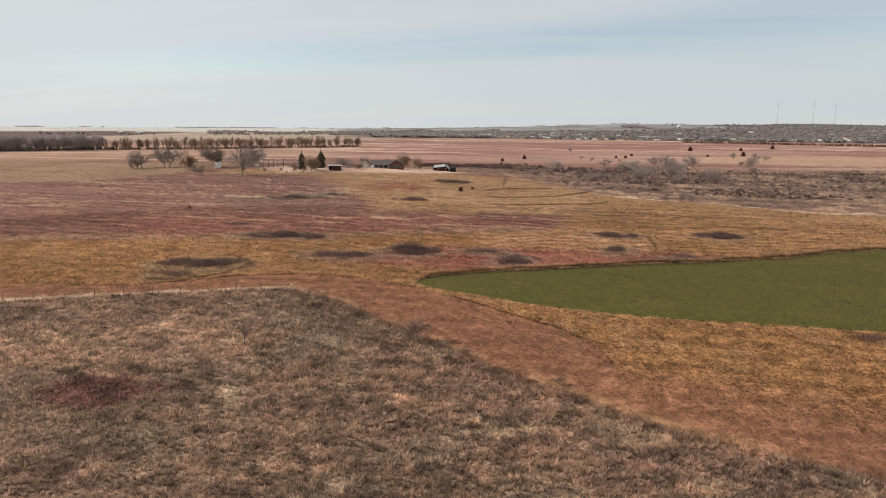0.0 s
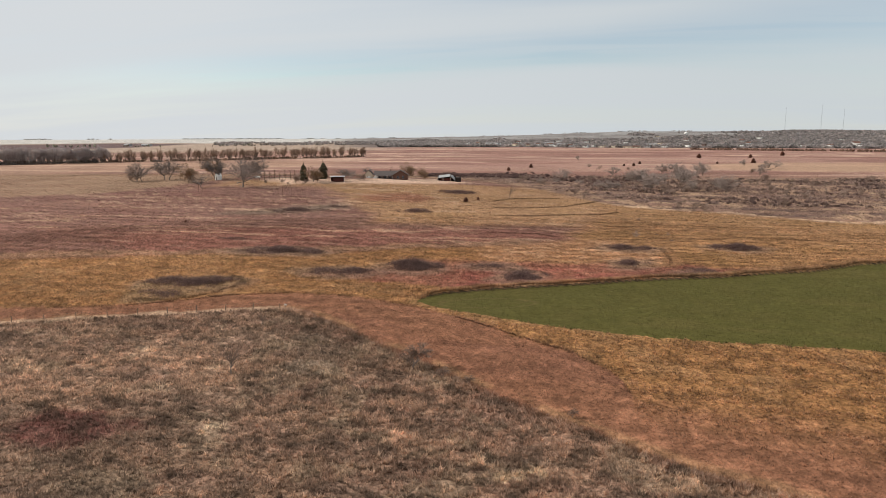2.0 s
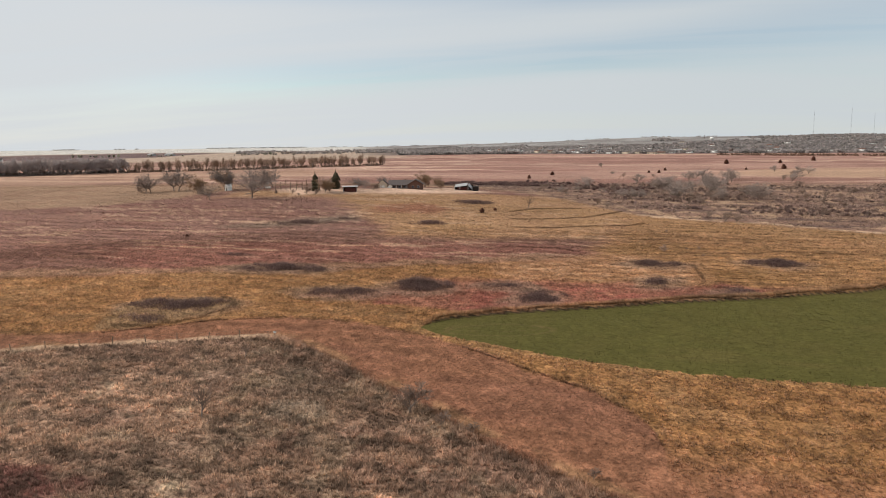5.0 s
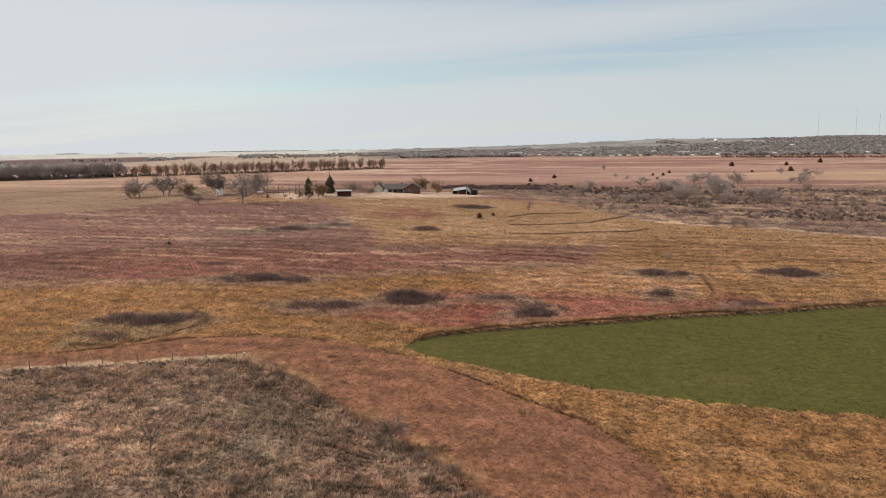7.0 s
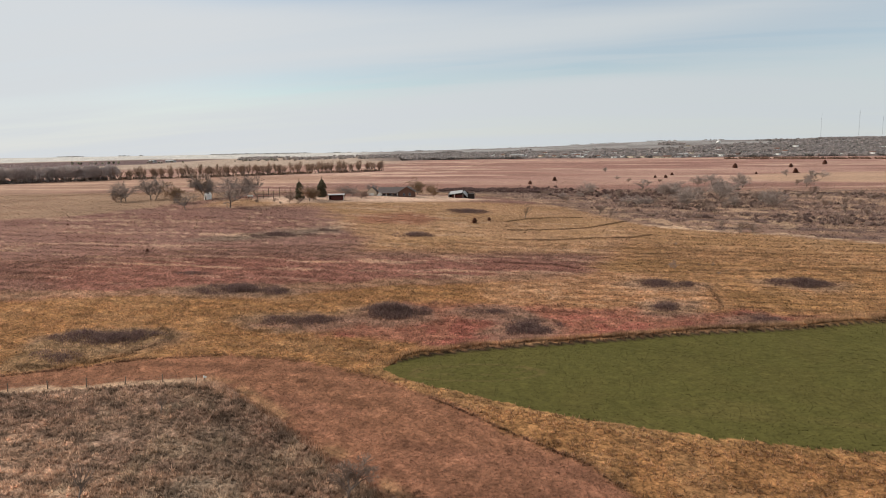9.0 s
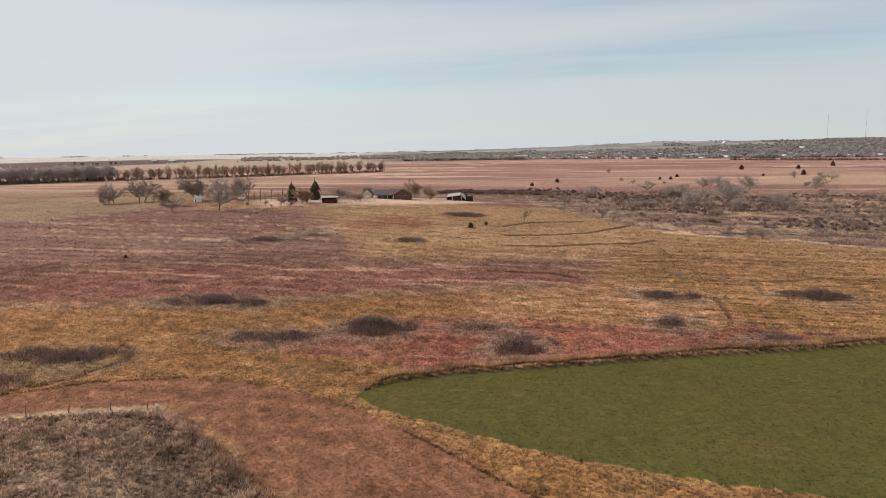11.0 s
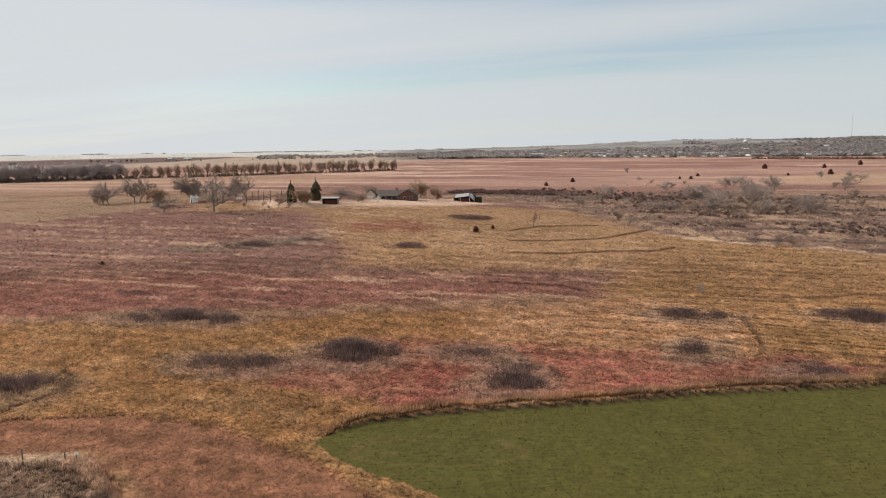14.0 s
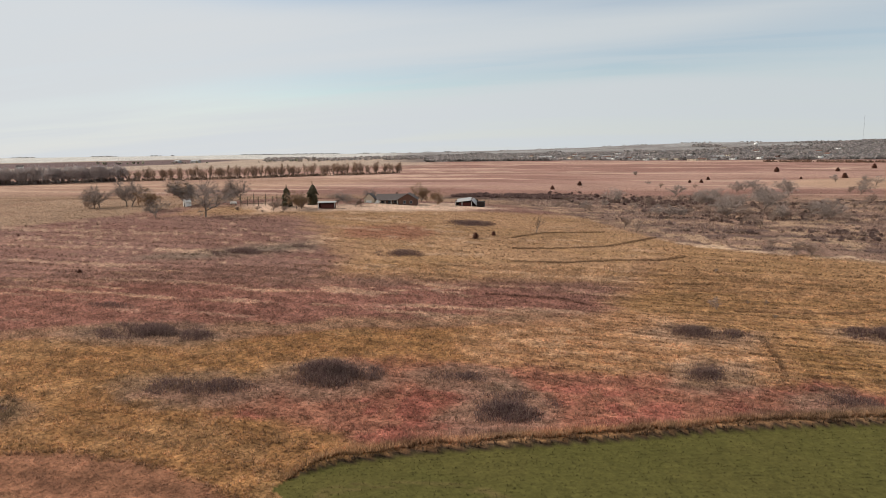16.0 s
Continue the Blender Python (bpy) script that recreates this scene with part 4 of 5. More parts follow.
# the shrub and saplings at the edge of the rough grass
for x, y, size in ((-15, 99.6, 1.15), (-10.1, 97.3, 0.5), (-5.9, 95.6, 0.42), (9, 88.4, 0.35)):
    tree("edge_shrub", "bare grey shrub at the edge of the rough grass", "shrub", EDGE_KIND, plant_at(x, y, size, 20, 0, 1.45), "edge shrubs")
SAPLING = bare_tree_meshes(51, 3.6, 0.4, 3, M_BARK, M_STEM, 0.4, 0.035)
for x, y, size in ((-41.2, 92.7, 1.0), (-45.5, 112, 0.6)):
    tree("sapling", "thin bare sapling standing in rough grass", "tree", SAPLING, plant_at(x, y, size, 60), "saplings")


def thicket(x, y, rx, ry, h, turn, seed, dense=190):
    """A low torn stand of many thin bare stems, thickest in its middle."""
    g = np.random.default_rng(seed)
    n = int(dense * rx * ry)
    q, r = g.uniform(0, 2 * np.pi, n), 1.45 * g.uniform(0, 1, n) ** 0.6
    c, s = math.cos(radians(turn)), math.sin(radians(turn))
    u, v = rx * r * np.cos(q), ry * r * np.sin(q)
    px, py = u * c - v * s, u * s + v * c
    clump = fbm(x + px * 0.7, y + py, 2.6, seed, 3)
    k = clump + 0.75 - 0.75 * r > g.uniform(0.15, 0.75, n)
    px, py, r, clump, n = px[k], py[k], r[k], clump[k], int(k.sum())
    z0 = float(land(x, y))
    pz = terrain(x + px, y + py) - z0 - 0.1
    hh = h * np.clip(1.1 - 0.55 * r, 0.2, 1) * (0.55 + 0.9 * clump) * g.uniform(0.5, 1.15, n)
    lean = g.normal(0, 0.3, (n, 2)) * hh[:, None]
    w = 0.022 + 0.016 * g.random(n)
    a = g.uniform(0, np.pi, n)
    root = np.stack([px, py, pz], 1)
    tip = root + np.stack([lean[:, 0], lean[:, 1], hh], 1)
    side = np.stack([np.cos(a) * w, np.sin(a) * w, 0 * w], 1)
    side2 = np.stack([-np.sin(a) * w, np.cos(a) * w, 0 * w], 1)
    mid = root * 0.5 + tip * 0.5
    fork = mid + np.stack([g.normal(0, 0.4, n) * hh, g.normal(0, 0.4, n) * hh, hh * 0.4], 1)
    vs = np.stack([root - side, root + side, tip, root - side2, root + side2, mid - side, mid + side, fork], 1).reshape(-1, 3)
    k = np.arange(n)[:, None] * 8
    fs = np.concatenate([k + [0, 1, 2], k + [3, 4, 2], k + [5, 6, 7]])
    tone = np.array([rgb(126, 100, 96), rgb(146, 120, 112), rgb(106, 84, 82), rgb(164, 138, 126)])[g.integers(0, 4, n)] * 0.85
    root = new("shrub_thicket")
    root.location = (x, y, z0)
    tagged(root, "low grey thicket of thin bare stems in dry grass", "shrub", "grey thickets")
    tagged(part("brush", mesh("brush", vs, fs, M_THICKET, np.repeat(tone, 8, 0)), root), kind="stuff")


for k, row in enumerate(THICKETS):
    thicket(*row, seed=100 + k)
for k, row in enumerate(((-89.6, 187.1, 4.7, 2.0, 0.9, 4), (-52.1, 253.3, 5.3, 3.8, 1.1, 0), (-96.1, 243.7, 9.8, 4.5, 1.2, 4), (-83.9, 255.5, 3.8, 3.2, 0.9, 4), (-45.1, 306.6, 7.4, 6.4, 1.2, 0), (-75.5, 126.7, 4.5, 2.6, 1.2, 8), (58.9, 113.2, 2.5, 2.1, 1.1, 0), (2.2, 159.7, 1.7, 2.2, 0.8, 0))):
    thicket(*row, seed=200 + k, dense=110)


# scrub floor along the creek
def build_scrub():
    g = np.random.default_rng(17)
    x, y = g.uniform(-70, 260, 42000), g.uniform(290, 500, 42000)
    k = (y > scrub_edge(x) + 4 + g.uniform(0, 30, len(x))) & (fbm(x * 0.4, y, 12, 19) > g.uniform(0.3, 0.8, len(x)) + 0.25 * smooth(60, 20, y - scrub_edge(x)))
    x, y = x[k], y[k]
    n = len(x)
    hh, z0 = g.uniform(0.4, 1.5, n) * (0.6 + 0.8 * fbm(x * 0.5, y, 9, 22)), terrain(x, y)
    out = []
    for j in range(7):
        a = g.uniform(0, 2 * np.pi, n)
        o = np.stack([np.cos(a), np.sin(a), 0 * a], 1)
        s = np.stack([-np.sin(a), np.cos(a), 0 * a], 1) * 0.06
        root = np.stack([x, y, z0 - 0.1], 1) + o * 0.2
        tip = root + o * (hh * g.uniform(0.3, 0.9, n))[:, None] + np.array([0, 0, 1.0]) * (hh * g.uniform(0.6, 1.1, n))[:, None]
        out.append(np.stack([root - s, root + s, tip], 1))
    v = np.concatenate(out).reshape(-1, 3)
    tone = np.array([rgb(128, 106, 98), rgb(150, 128, 116), rgb(108, 88, 84), rgb(170, 146, 128)])[g.integers(0, 4, n)] * 1.25
    tagged(new("creek_scrub", mesh("creek_scrub", v, np.arange(len(v)).reshape(-1, 3), M_THICKET, np.tile(np.repeat(tone, 3, 0), (7, 1)))), "low grey-brown brush along the creek", "brush", kind="stuff")


build_scrub()

# shelterbelt: a long planted row of tall bare trees
g = random.Random(8)
BELT = ((-640, 478), (-543, 552), (-505, 572), (-470, 614), (-462, 622), (-440, 632), (-412, 640), (-390, 655), (-354, 690), (-314, 722), (-240, 790))
for (x0, y0), (x1, y1) in zip(BELT, BELT[1:]):
    dense = x0 < -465
    n = max(2, int(math.hypot(x1 - x0, y1 - y0) / (1.5 if dense else 1.7)))
    for k in range(n):
        f = (k + g.random() * 0.7) / n
        if not dense and g.random() < 0.08:
            continue
        x, y = x0 + (x1 - x0) * f + g.gauss(0, 2.5), y0 + (y1 - y0) * f + g.gauss(0, 2.5)
        tree("shelterbelt_tree", "tall narrow bare grey tree in a planted row" if dense else "tall thin bare brown tree in a planted row", "tree", (TALL_KINDS if dense else TALL_WARM)[k % 3],
             plant_at(x, y, g.uniform(0.92, 1.08) if dense else g.uniform(0.6, 0.95), g.uniform(0, 360), 0, 0.95), "shelterbelt trees")


# ---- buildings ----
M_WHITE = plain("white_paint", rgb(232, 228, 220), 0.6, 0.06, 2, 0.1)
M_CREAM = plain("cream_boards", rgb(208, 190, 166), 0.8, 0.12, 3, 0.2)
# red boards, darkened to stand for the unlit inside of the open shed
M_REDWOOD = plain("red_boards", rgb(86, 48, 42), 0.85, 0.25, 3, 0.3)
M_BROWNWALL = plain("brown_brick", rgb(104, 78, 68), 0.9, 0.2, 5, 0.3)
M_SHINGLE = plain("grey_brown_shingles", rgb(94, 84, 80), 0.9, 0.2, 4, 0.3)
M_TIN = plain("pale_sheet_metal", rgb(170, 166, 162), 0.5, 0.1, 1.5, 0.1, 0.3)
M_DARK = plain("dark_doorway_boards", rgb(52, 44, 40), 0.9, 0.3, 3, 0.2)
M_GLASS = plain("window_panes", rgb(60, 68, 76), 0.15, 0.1, 1, 0.0)
M_POST = plain("weathered_posts", rgb(120, 106, 92), 0.9, 0.3, 5, 0.4)
M_WIRE = plain("fence_wire", rgb(120, 116, 112), 0.5, 0.1, 5, 0.0, 0.8)
M_STEEL = plain("galvanised_steel", rgb(150, 152, 156), 0.5, 0.15, 0.5, 0.0, 0.4)


def box_mesh(name, w, d, h, mat, at=(0, 0, 0), bevel=0.0):
    """A box with its foot's middle at the given place."""
    bm = bmesh.new()
    bmesh.ops.create_cube(bm, size=1.0, matrix=Matrix.Translation((at[0], at[1], at[2] + h / 2)) @ Matrix.Diagonal((w, d, h, 1)))
    if bevel:
        bmesh.ops.bevel(bm, geom=bm.edges[:], offset=bevel, segments=1, affect="EDGES")
    return from_bm(name, bm, mat)


def walls_mesh(w, d, h, rise, mat, name="wall"):
    """Four walls with gable ends along the length w."""
    x, y = w / 2, d / 2
    vs = [(-x, -y, 0), (x, -y, 0), (x, y, 0), (-x, y, 0), (-x, -y, h), (x, -y, h), (x, y, h), (-x, y, h), (-x, 0, h + rise), (x, 0, h + rise)]
    me = bpy.data.meshes.new(name)
    me.from_pydata(vs, [], [(0, 1, 5, 4), (2, 3, 7, 6), (1, 2, 6, 9, 5), (3, 0, 4, 8, 7)])
    me.materials.append(mat)
    return me


def roof_mesh(w, d, h, rise, mat, over=0.5, thick=0.16, name="roof"):
    """Two roof slopes of real thickness with eaves over the walls."""
    x, y = w / 2 + over, d / 2 + over
    drop = rise * over / (d / 2)
    low, top = h - drop, h + rise
    prof = [(-y, low), (0, top), (y, low), (y, low + thick), (0, top + thick * 1.2), (-y, low + thick)]
    vs = [(sx, py, pz + 0.02) for sx in (-x, x) for py, pz in prof]
    fs = [(k, (k + 1) % 6, 6 + (k + 1) % 6, 6 + k) for k in range(6)] + [(0, 5, 4, 1), (1, 4, 3, 2), (6, 7, 10, 11), (7, 8, 9, 10)]
    me = bpy.data.meshes.new(name)
    me.from_pydata(vs, [], fs)
    me.materials.append(mat)
    return me


def build_farmhouse():
    t = thing("farmhouse", "long low brown ranch house with a dark shingle roof", "house", -92, 352, None, 14)
    z = -0.6
    part("wall", walls_mesh(15, 8, 2.8, 1.7, M_BROWNWALL), t).location = (2.5, 0, z)
    part("roof", roof_mesh(15, 8, 2.8, 1.7, M_SHINGLE, 0.6), t).location = (2.5, 0, z)
    w = part("wall", walls_mesh(8.5, 7.5, 2.8, 2.2, M_BROWNWALL), t)
    w.matrix_basis = pose(8.2, -2.2, z, 0, 0, 90)
    r = part("roof", roof_mesh(8.5, 7.5, 2.8, 2.2, M_SHINGLE, 0.6), t)
    r.matrix_basis = pose(8.2, -2.2, z, 0, 0, 90)
    # cream boarded end with its gable to the yard
    e = part("garage", walls_mesh(6.5, 4.4, 3.0, 2.0, M_CREAM), t, "cream boarded gable end")
    e.matrix_basis = pose(-8.4, 0, z, 0, 0, 90)
    r = part("garage_roof", roof_mesh(6.5, 4.4, 3.0, 2.0, M_SHINGLE, 0.35), t)
    r.matrix_basis = pose(-8.4, 0, z, 0, 0, 90)
    part("garage_door", box_mesh("garage_door", 2.4, 0.1, 2.2, M_WHITE), t, "white garage door").location = (-8.6, -3.3, z)
    for x in (-2.6, 0.2, 2.6):
        win = part("window", box_mesh("window", 1.3, 0.1, 1.0, M_TIN), t)
        win.location = (x, -4.05, z + 1.0)
        part("pane", box_mesh("pane", 1.1, 0.06, 0.8, M_GLASS, (0, -0.04, 0.1)), win)
    for x in (6.9, 9.6):
        win = part("window", box_mesh("window", 1.1, 0.1, 1.2, M_TIN), t)
        win.location = (x, -6.5, z + 0.95)
        part("pane", box_mesh("pane", 0.9, 0.06, 1.0, M_GLASS, (0, -0.04, 0.1)), win)
    part("door", box_mesh("door", 0.95, 0.1, 2.05, M_DARK), t).location = (-4.2, -4.05, z)
    part("chimney", box_mesh("chimney", 0.7, 0.7, 1.4, M_BROWNWALL, bevel=0.03), t).location = (3.0, 0.5, z + 3.9)
    # porch roof on white posts along the front
    pr = part("porch_roof", box_mesh("porch_roof", 8.4, 2.4, 0.14, M_SHINGLE, bevel=0.02), t)
    pr.matrix_basis = pose(0.0, -5.2, z + 2.45, 6, 0, 0)
    for x in (-3.9, -1.3, 1.3, 3.9):
        part("post", box_mesh("post", 0.18, 0.18, 2.4, M_WHITE), t, "white porch post").location = (x, -6.15, z)
    # a pale sheet leaning against the porch
    aw = part("awning", box_mesh("awning", 1.7, 0.1, 2.6, M_WHITE, bevel=0.02), t, "pale slanting sheet awning")
    aw.matrix_basis = pose(-5.4, -5.3, z + 0.5, -20, 38, 0)


def build_open_shed():
    t = thing("open_shed", "small dark red shed with a white roof and posts", "shed", -108.2, 324.4, None, 20)
    part("back_wall", box_mesh("back_wall", 6.6, 0.15, 2.2, M_REDWOOD), t).location = (0, 1.6, -0.3)
    # dark panel in place of the shade inside the open front
    part("front_panel", box_mesh("front_panel", 5.6, 0.12, 1.7, M_REDWOOD), t).location = (0.5, -1.4, -0.3)
    for x in (-3.2, 3.2):
        part("side_wall", box_mesh("side_wall", 0.14, 3.0, 2.2, M_REDWOOD), t).location = (x, 0.1, -0.3)
        part("post", box_mesh("post", 0.18, 0.18, 2.5, M_WHITE), t, "white post").location = (x, -1.62, -0.3)
    rf = part("roof", box_mesh("roof", 7.4, 4.2, 0.16, M_TIN, bevel=0.03), t, "pale flat sheet roof")
    rf.matrix_basis = pose(0, 0, 2.15, 4, 0, 0)


def build_lean_to():
    t = thing("barn_shed", "low open barn with a pale metal roof and dark inside", "shed", -62.1, 368, None, 8)
    part("back_wall", box_mesh("back_wall", 9.5, 0.15, 3.0, M_DARK), t).location = (0, 3.0, -0.5)
    part("side_wall", box_mesh("side_wall", 0.15, 6.0, 2.8, M_REDWOOD), t).location = (-4.7, 0, -0.5)
    part("front_panel", box_mesh("front_panel", 5.6, 0.15, 2.0, M_REDWOOD), t).location = (-0.2, -2.6, -0.5)
    for x in (-4.6, -1.8, 2.4):
        part("post", box_mesh("post", 0.2, 0.2, 2.6, M_WHITE), t, "white post").location = (x, -2.9, -0.5)
    rf = part("roof", box_mesh("roof", 6.4, 6.6, 0.14, M_TIN, bevel=0.03), t, "pale sheet-metal roof")
    rf.matrix_basis = pose(-1.2, 0, 2.55, 9, -7, 0)
    side = part("slanted_roof", box_mesh("slanted_roof", 3.4, 6.8, 0.14, M_TIN, bevel=0.03), t, "steep pale side roof")
    side.matrix_basis = pose(3.6, 0, 1.75, 6, 46, 0)
    part("stall", box_mesh("stall", 3.0, 5.0, 2.4, M_DARK), t, "dark stall").location = (6.2, 0.5, -0.5)


def build_white_house():
    t = thing("well_house", "small white gabled outbuilding under bare trees", "shed", -169.5, 320, None, 240)
    part("wall", walls_mesh(2.5, 2.1, 2.3, 1.2, M_WHITE), t).location = (0, 0, -0.4)
    part("roof", roof_mesh(2.5, 2.1, 2.3, 1.2, M_WHITE, 0.15), t).location = (0, 0, -0.4)
    part("door", box_mesh("door", 0.08, 0.8, 1.8, M_DARK), t).location = (1.27, 0.2, -0.4)


build_farmhouse()
build_open_shed()
build_lean_to()
build_white_house()

tank = thing("propane_tank", "white rounded fuel tank on the farmyard grass", "tank", -150.8, 325, None, 10)
bm = bmesh.new()
bmesh.ops.create_uvsphere(bm, u_segments=16, v_segments=10, radius=0.55)
for v in bm.verts:
    v.co.x += 0.9 if v.co.x > 0.01 else -0.9 if v.co.x < -0.01 else 0
    v.co.z += 0.95
part("shell", from_bm("shell", bm, M_WHITE), tank)
for x in (-0.9, 0.9):
    part("leg", box_mesh("leg", 0.2, 0.7, 0.6, M_POST), tank).location = (x, 0, -0.1)

# tall posts of the old pens, with rails
pens = thing("pen_fence", "tall weathered posts of an old stock pen with rails", "fence", -139, 324, None, 12)
for k, x in enumerate((-7, -4.6, -2.4, 0.4, 3.0, 5.6, 8.2)):
    part("post", box_mesh("post", 0.24, 0.24, 4.2 if k % 2 else 5.2, M_POST), pens).location = (x, (k % 3) * 1.2, -0.4)
for z in (0.8, 1.7):
    part("rail", box_mesh("rail", 15.6, 0.08, 0.14, M_POST), pens).location = (0.5, 1.0, z)


# ---- wire fence at the far side of the rough grass ----
def build_fence():
    f = thing("wire_fence", "old wire fence on leaning wooden posts in tall grass", "fence", -46.5, 121.6)
    p0 = f.matrix_basis.translation
    posts = []
    g = random.Random(3)
    for k in range(17):
        x = -46.5 - 5.0 * k
        y = float(rough_edge(x)) + 0.4
        h = 1.25 + g.uniform(-0.1, 0.15)
        bm = bmesh.new()
        bmesh.ops.create_cone(bm, cap_ends=True, segments=7, radius1=0.085, radius2=0.07, depth=h + 0.5, matrix=Matrix.Translation((0, 0, (h - 0.5) / 2)))
        ob = part("post", from_bm("post", bm, M_POST), f)
        at = Vector((x, y, float(terrain(x, y)))) - p0
        ob.matrix_basis = pose(*at, g.gauss(0, 3), g.gauss(0, 3), g.uniform(0, 90))
        posts.append(at)
    for z in (0.5, 0.85, 1.15):
        vs, fs = [], []
        for a, b in zip(posts, posts[1:]):
            mid = (a + b) / 2 - Vector((0, 0, 0.03))
            tube(vs, fs, a + Vector((0, 0, z)), mid + Vector((0, 0, z)), 0.006, 0.006)
            tube(vs, fs, mid + Vector((0, 0, z)), b + Vector((0, 0, z)), 0.006, 0.006)
        part("wire", mesh("wire", vs, fs, M_WIRE), f)


build_fence()
sign = thing("field_sign", "small white board tilted on a post in grass", "sign", -45.6, 122.2, None, 15)
part("post", box_mesh("post", 0.08, 0.08, 1.2, M_POST), sign).location = (0, 0, -0.2)
part("board", box_mesh("board", 0.46, 0.04, 0.28, M_WHITE, bevel=0.01), sign, "white board").matrix_basis = pose(0, -0.07, 0.75, -15, 18, 0)


# ---- the town, far trees and masts ----
def clumps(name, label, category, x, y, h, wide, colours, blades=10, seed=1):
    """Far trees in one mesh: each a splayed sheaf of boughs."""
    g = np.random.default_rng(seed)
    n = len(x)
    z = terrain(x, y) - 0.3
    base = np.stack([x, y, z], 1)
    vs, cs = [], []
    for k in range(blades):
        a = g.uniform(0, 2 * np.pi, n)
        o = np.stack([np.cos(a), np.sin(a), 0 * a], 1)
        s = np.stack([-np.sin(a), np.cos(a), 0 * a], 1)
        hh, w = (h * g.uniform(0.55, 1.1, n))[:, None], (h * wide * g.uniform(0.35, 0.8, n))[:, None]
        low = base + o * w * 0.25 + np.array([0, 0, 1.0]) * hh * 0.1
        mid = base + o * w * g.uniform(0.4, 1.0, n)[:, None] + np.array([0, 0, 1.0]) * hh * 0.6
        top = base + o * w * g.uniform(0.1, 0.8, n)[:, None] + np.array([0, 0, 1.0]) * hh
        vs.append(np.stack([low, mid - s * w * 0.45, top, mid + s * w * 0.45], 1))
        cs.append(np.repeat((colours * g.uniform(0.75, 1.25, n)[:, None])[:, None, :], 4, 1))
    v, c = np.concatenate(vs).reshape(-1, 3), np.concatenate(cs).reshape(-1, 3)
    tagged(new(name, mesh(name, v, np.arange(len(v)).reshape(-1, 4), M_GRASS, c)), label, category, kind="stuff")


def mixed(g, n, tones):
    return np.array([rgb(*c) for c in tones])[g.integers(0, len(tones), n)] * 1.9


def polar(az, d):
    az = np.radians(az)
    return 12 + d * np.sin(az), 30 + d * np.cos(az)


g = np.random.default_rng(12)
# far bark tones with a bluish tint of haze mixed into the colour
HAZE_GREYS = ((134, 125, 122), (128, 120, 117), (138, 127, 122), (122, 115, 110), (117, 111, 106), (108, 102, 99), (142, 133, 128))
TOWN = ((-293, 1851), (-265, 1848), (-200, 1760), (-144, 1628), (-117, 1630), (-96, 1714), (-66, 1664), (-50, 1603), (-18, 1625), (14, 1482), (33, 1567), (50, 1484), (73, 1486),
             (97, 1420), (115, 1440), (140, 1475), (200, 1828), (175, 1500), (230, 1560), (285, 1700), (407, 1807), (350, 1620), (470, 1616), (525, 1611), (579, 1604), (430, 2000),
             (640, 1800), (300, 2100), (120, 1900), (20, 1980), (-60, 2100), (520, 2200), (690, 2050), (250, 2400), (-170, 2000), (610, 1700), (80, 1650), (-10, 1750), (330, 1880))
HOUSE_AZ = np.degrees(np.arctan2([p[0] - 12 for p in TOWN], [p[1] - 30 for p in TOWN]))
HOUSE_D = np.hypot([p[0] - 12 for p in TOWN], [p[1] - 30 for p in TOWN])
az, d = g.uniform(-17, 30, 40000), 1430 + 1600 * g.random(40000) ** 1.1
keep = fbm(az * 40, d * 0.35, 90, 14) > g.uniform(0.1, 0.6, len(az)) + 0.3 * smooth(1900, 2500, d) * (az < 9) + 0.5 * smooth(2550, 2750, d) * smooth(17, 12, az)
keep &= ~((np.abs(az[:, None] - HOUSE_AZ) < 0.36) & (d[:, None] < HOUSE_D + 12) & (d[:, None] > HOUSE_D - 260)).any(1)
x, y = polar(az[keep], d[keep])
clumps("town_trees", "bare grey and brown trees all through the far town", "trees", x, y, g.uniform(3.5, 7.5, len(x)), 1.8, mixed(g, len(x), HAZE_GREYS) * 0.84, 6, 3)
az, d = g.uniform(-13, 29, 420), g.uniform(1425, 1560, 420)
keep = ~((np.abs(az[:, None] - HOUSE_AZ) < 0.25) & (d[:, None] < HOUSE_D + 12) & (d[:, None] > HOUSE_D - 260)).any(1)
x, y = polar(az[keep], d[keep])
clumps("town_edge_trees", "dark bare trees along the near edge of the town", "trees", x, y, g.uniform(3, 7, len(x)), 1.1, mixed(g, len(x), HAZE_GREYS) * 0.8, 9, 11)
az, d = g.uniform(-30, -8, 1700), 1780 + 700 * g.random(1700)
keep = fbm(az * 40, d * 0.3, 120, 15) > g.uniform(0.3, 0.75, len(az))
x, y = polar(az[keep], d[keep])
clumps("hedge_trees", "far bare woodland and hedges beyond the fields", "trees", x, y, g.uniform(3.5, 7, len(x)), 1.6, mixed(g, len(x), HAZE_GREYS) * 0.8, 8, 4)
az, d = g.uniform(-56, -12, 1700), g.uniform(4300, 4700, 1700)
keep = fbm(az * 60, d * 0.0, 90, 18) > g.uniform(0.35, 0.8, len(az))
x, y = polar(az[keep], d[keep])
clumps("skyline_trees", "thin dark line of trees along the skyline", "trees", x, y, g.uniform(2.5, 8, len(x)), 2.2, mixed(g, len(x), ((136, 133, 132), (126, 124, 122))), 6, 5)
az, d = g.uniform(-16, 30, 700), g.uniform(3250, 3600, 700)
keep = fbm(az * 60, d * 0.0, 60, 20) > g.uniform(0.4, 0.85, len(az))
x, y = polar(az[keep], d[keep])
clumps("ridge_trees", "trees standing along the town's ridge", "trees", x, y, g.uniform(2.5, 7, len(x)), 1.0, mixed(g, len(x), HAZE_GREYS), 7, 6)
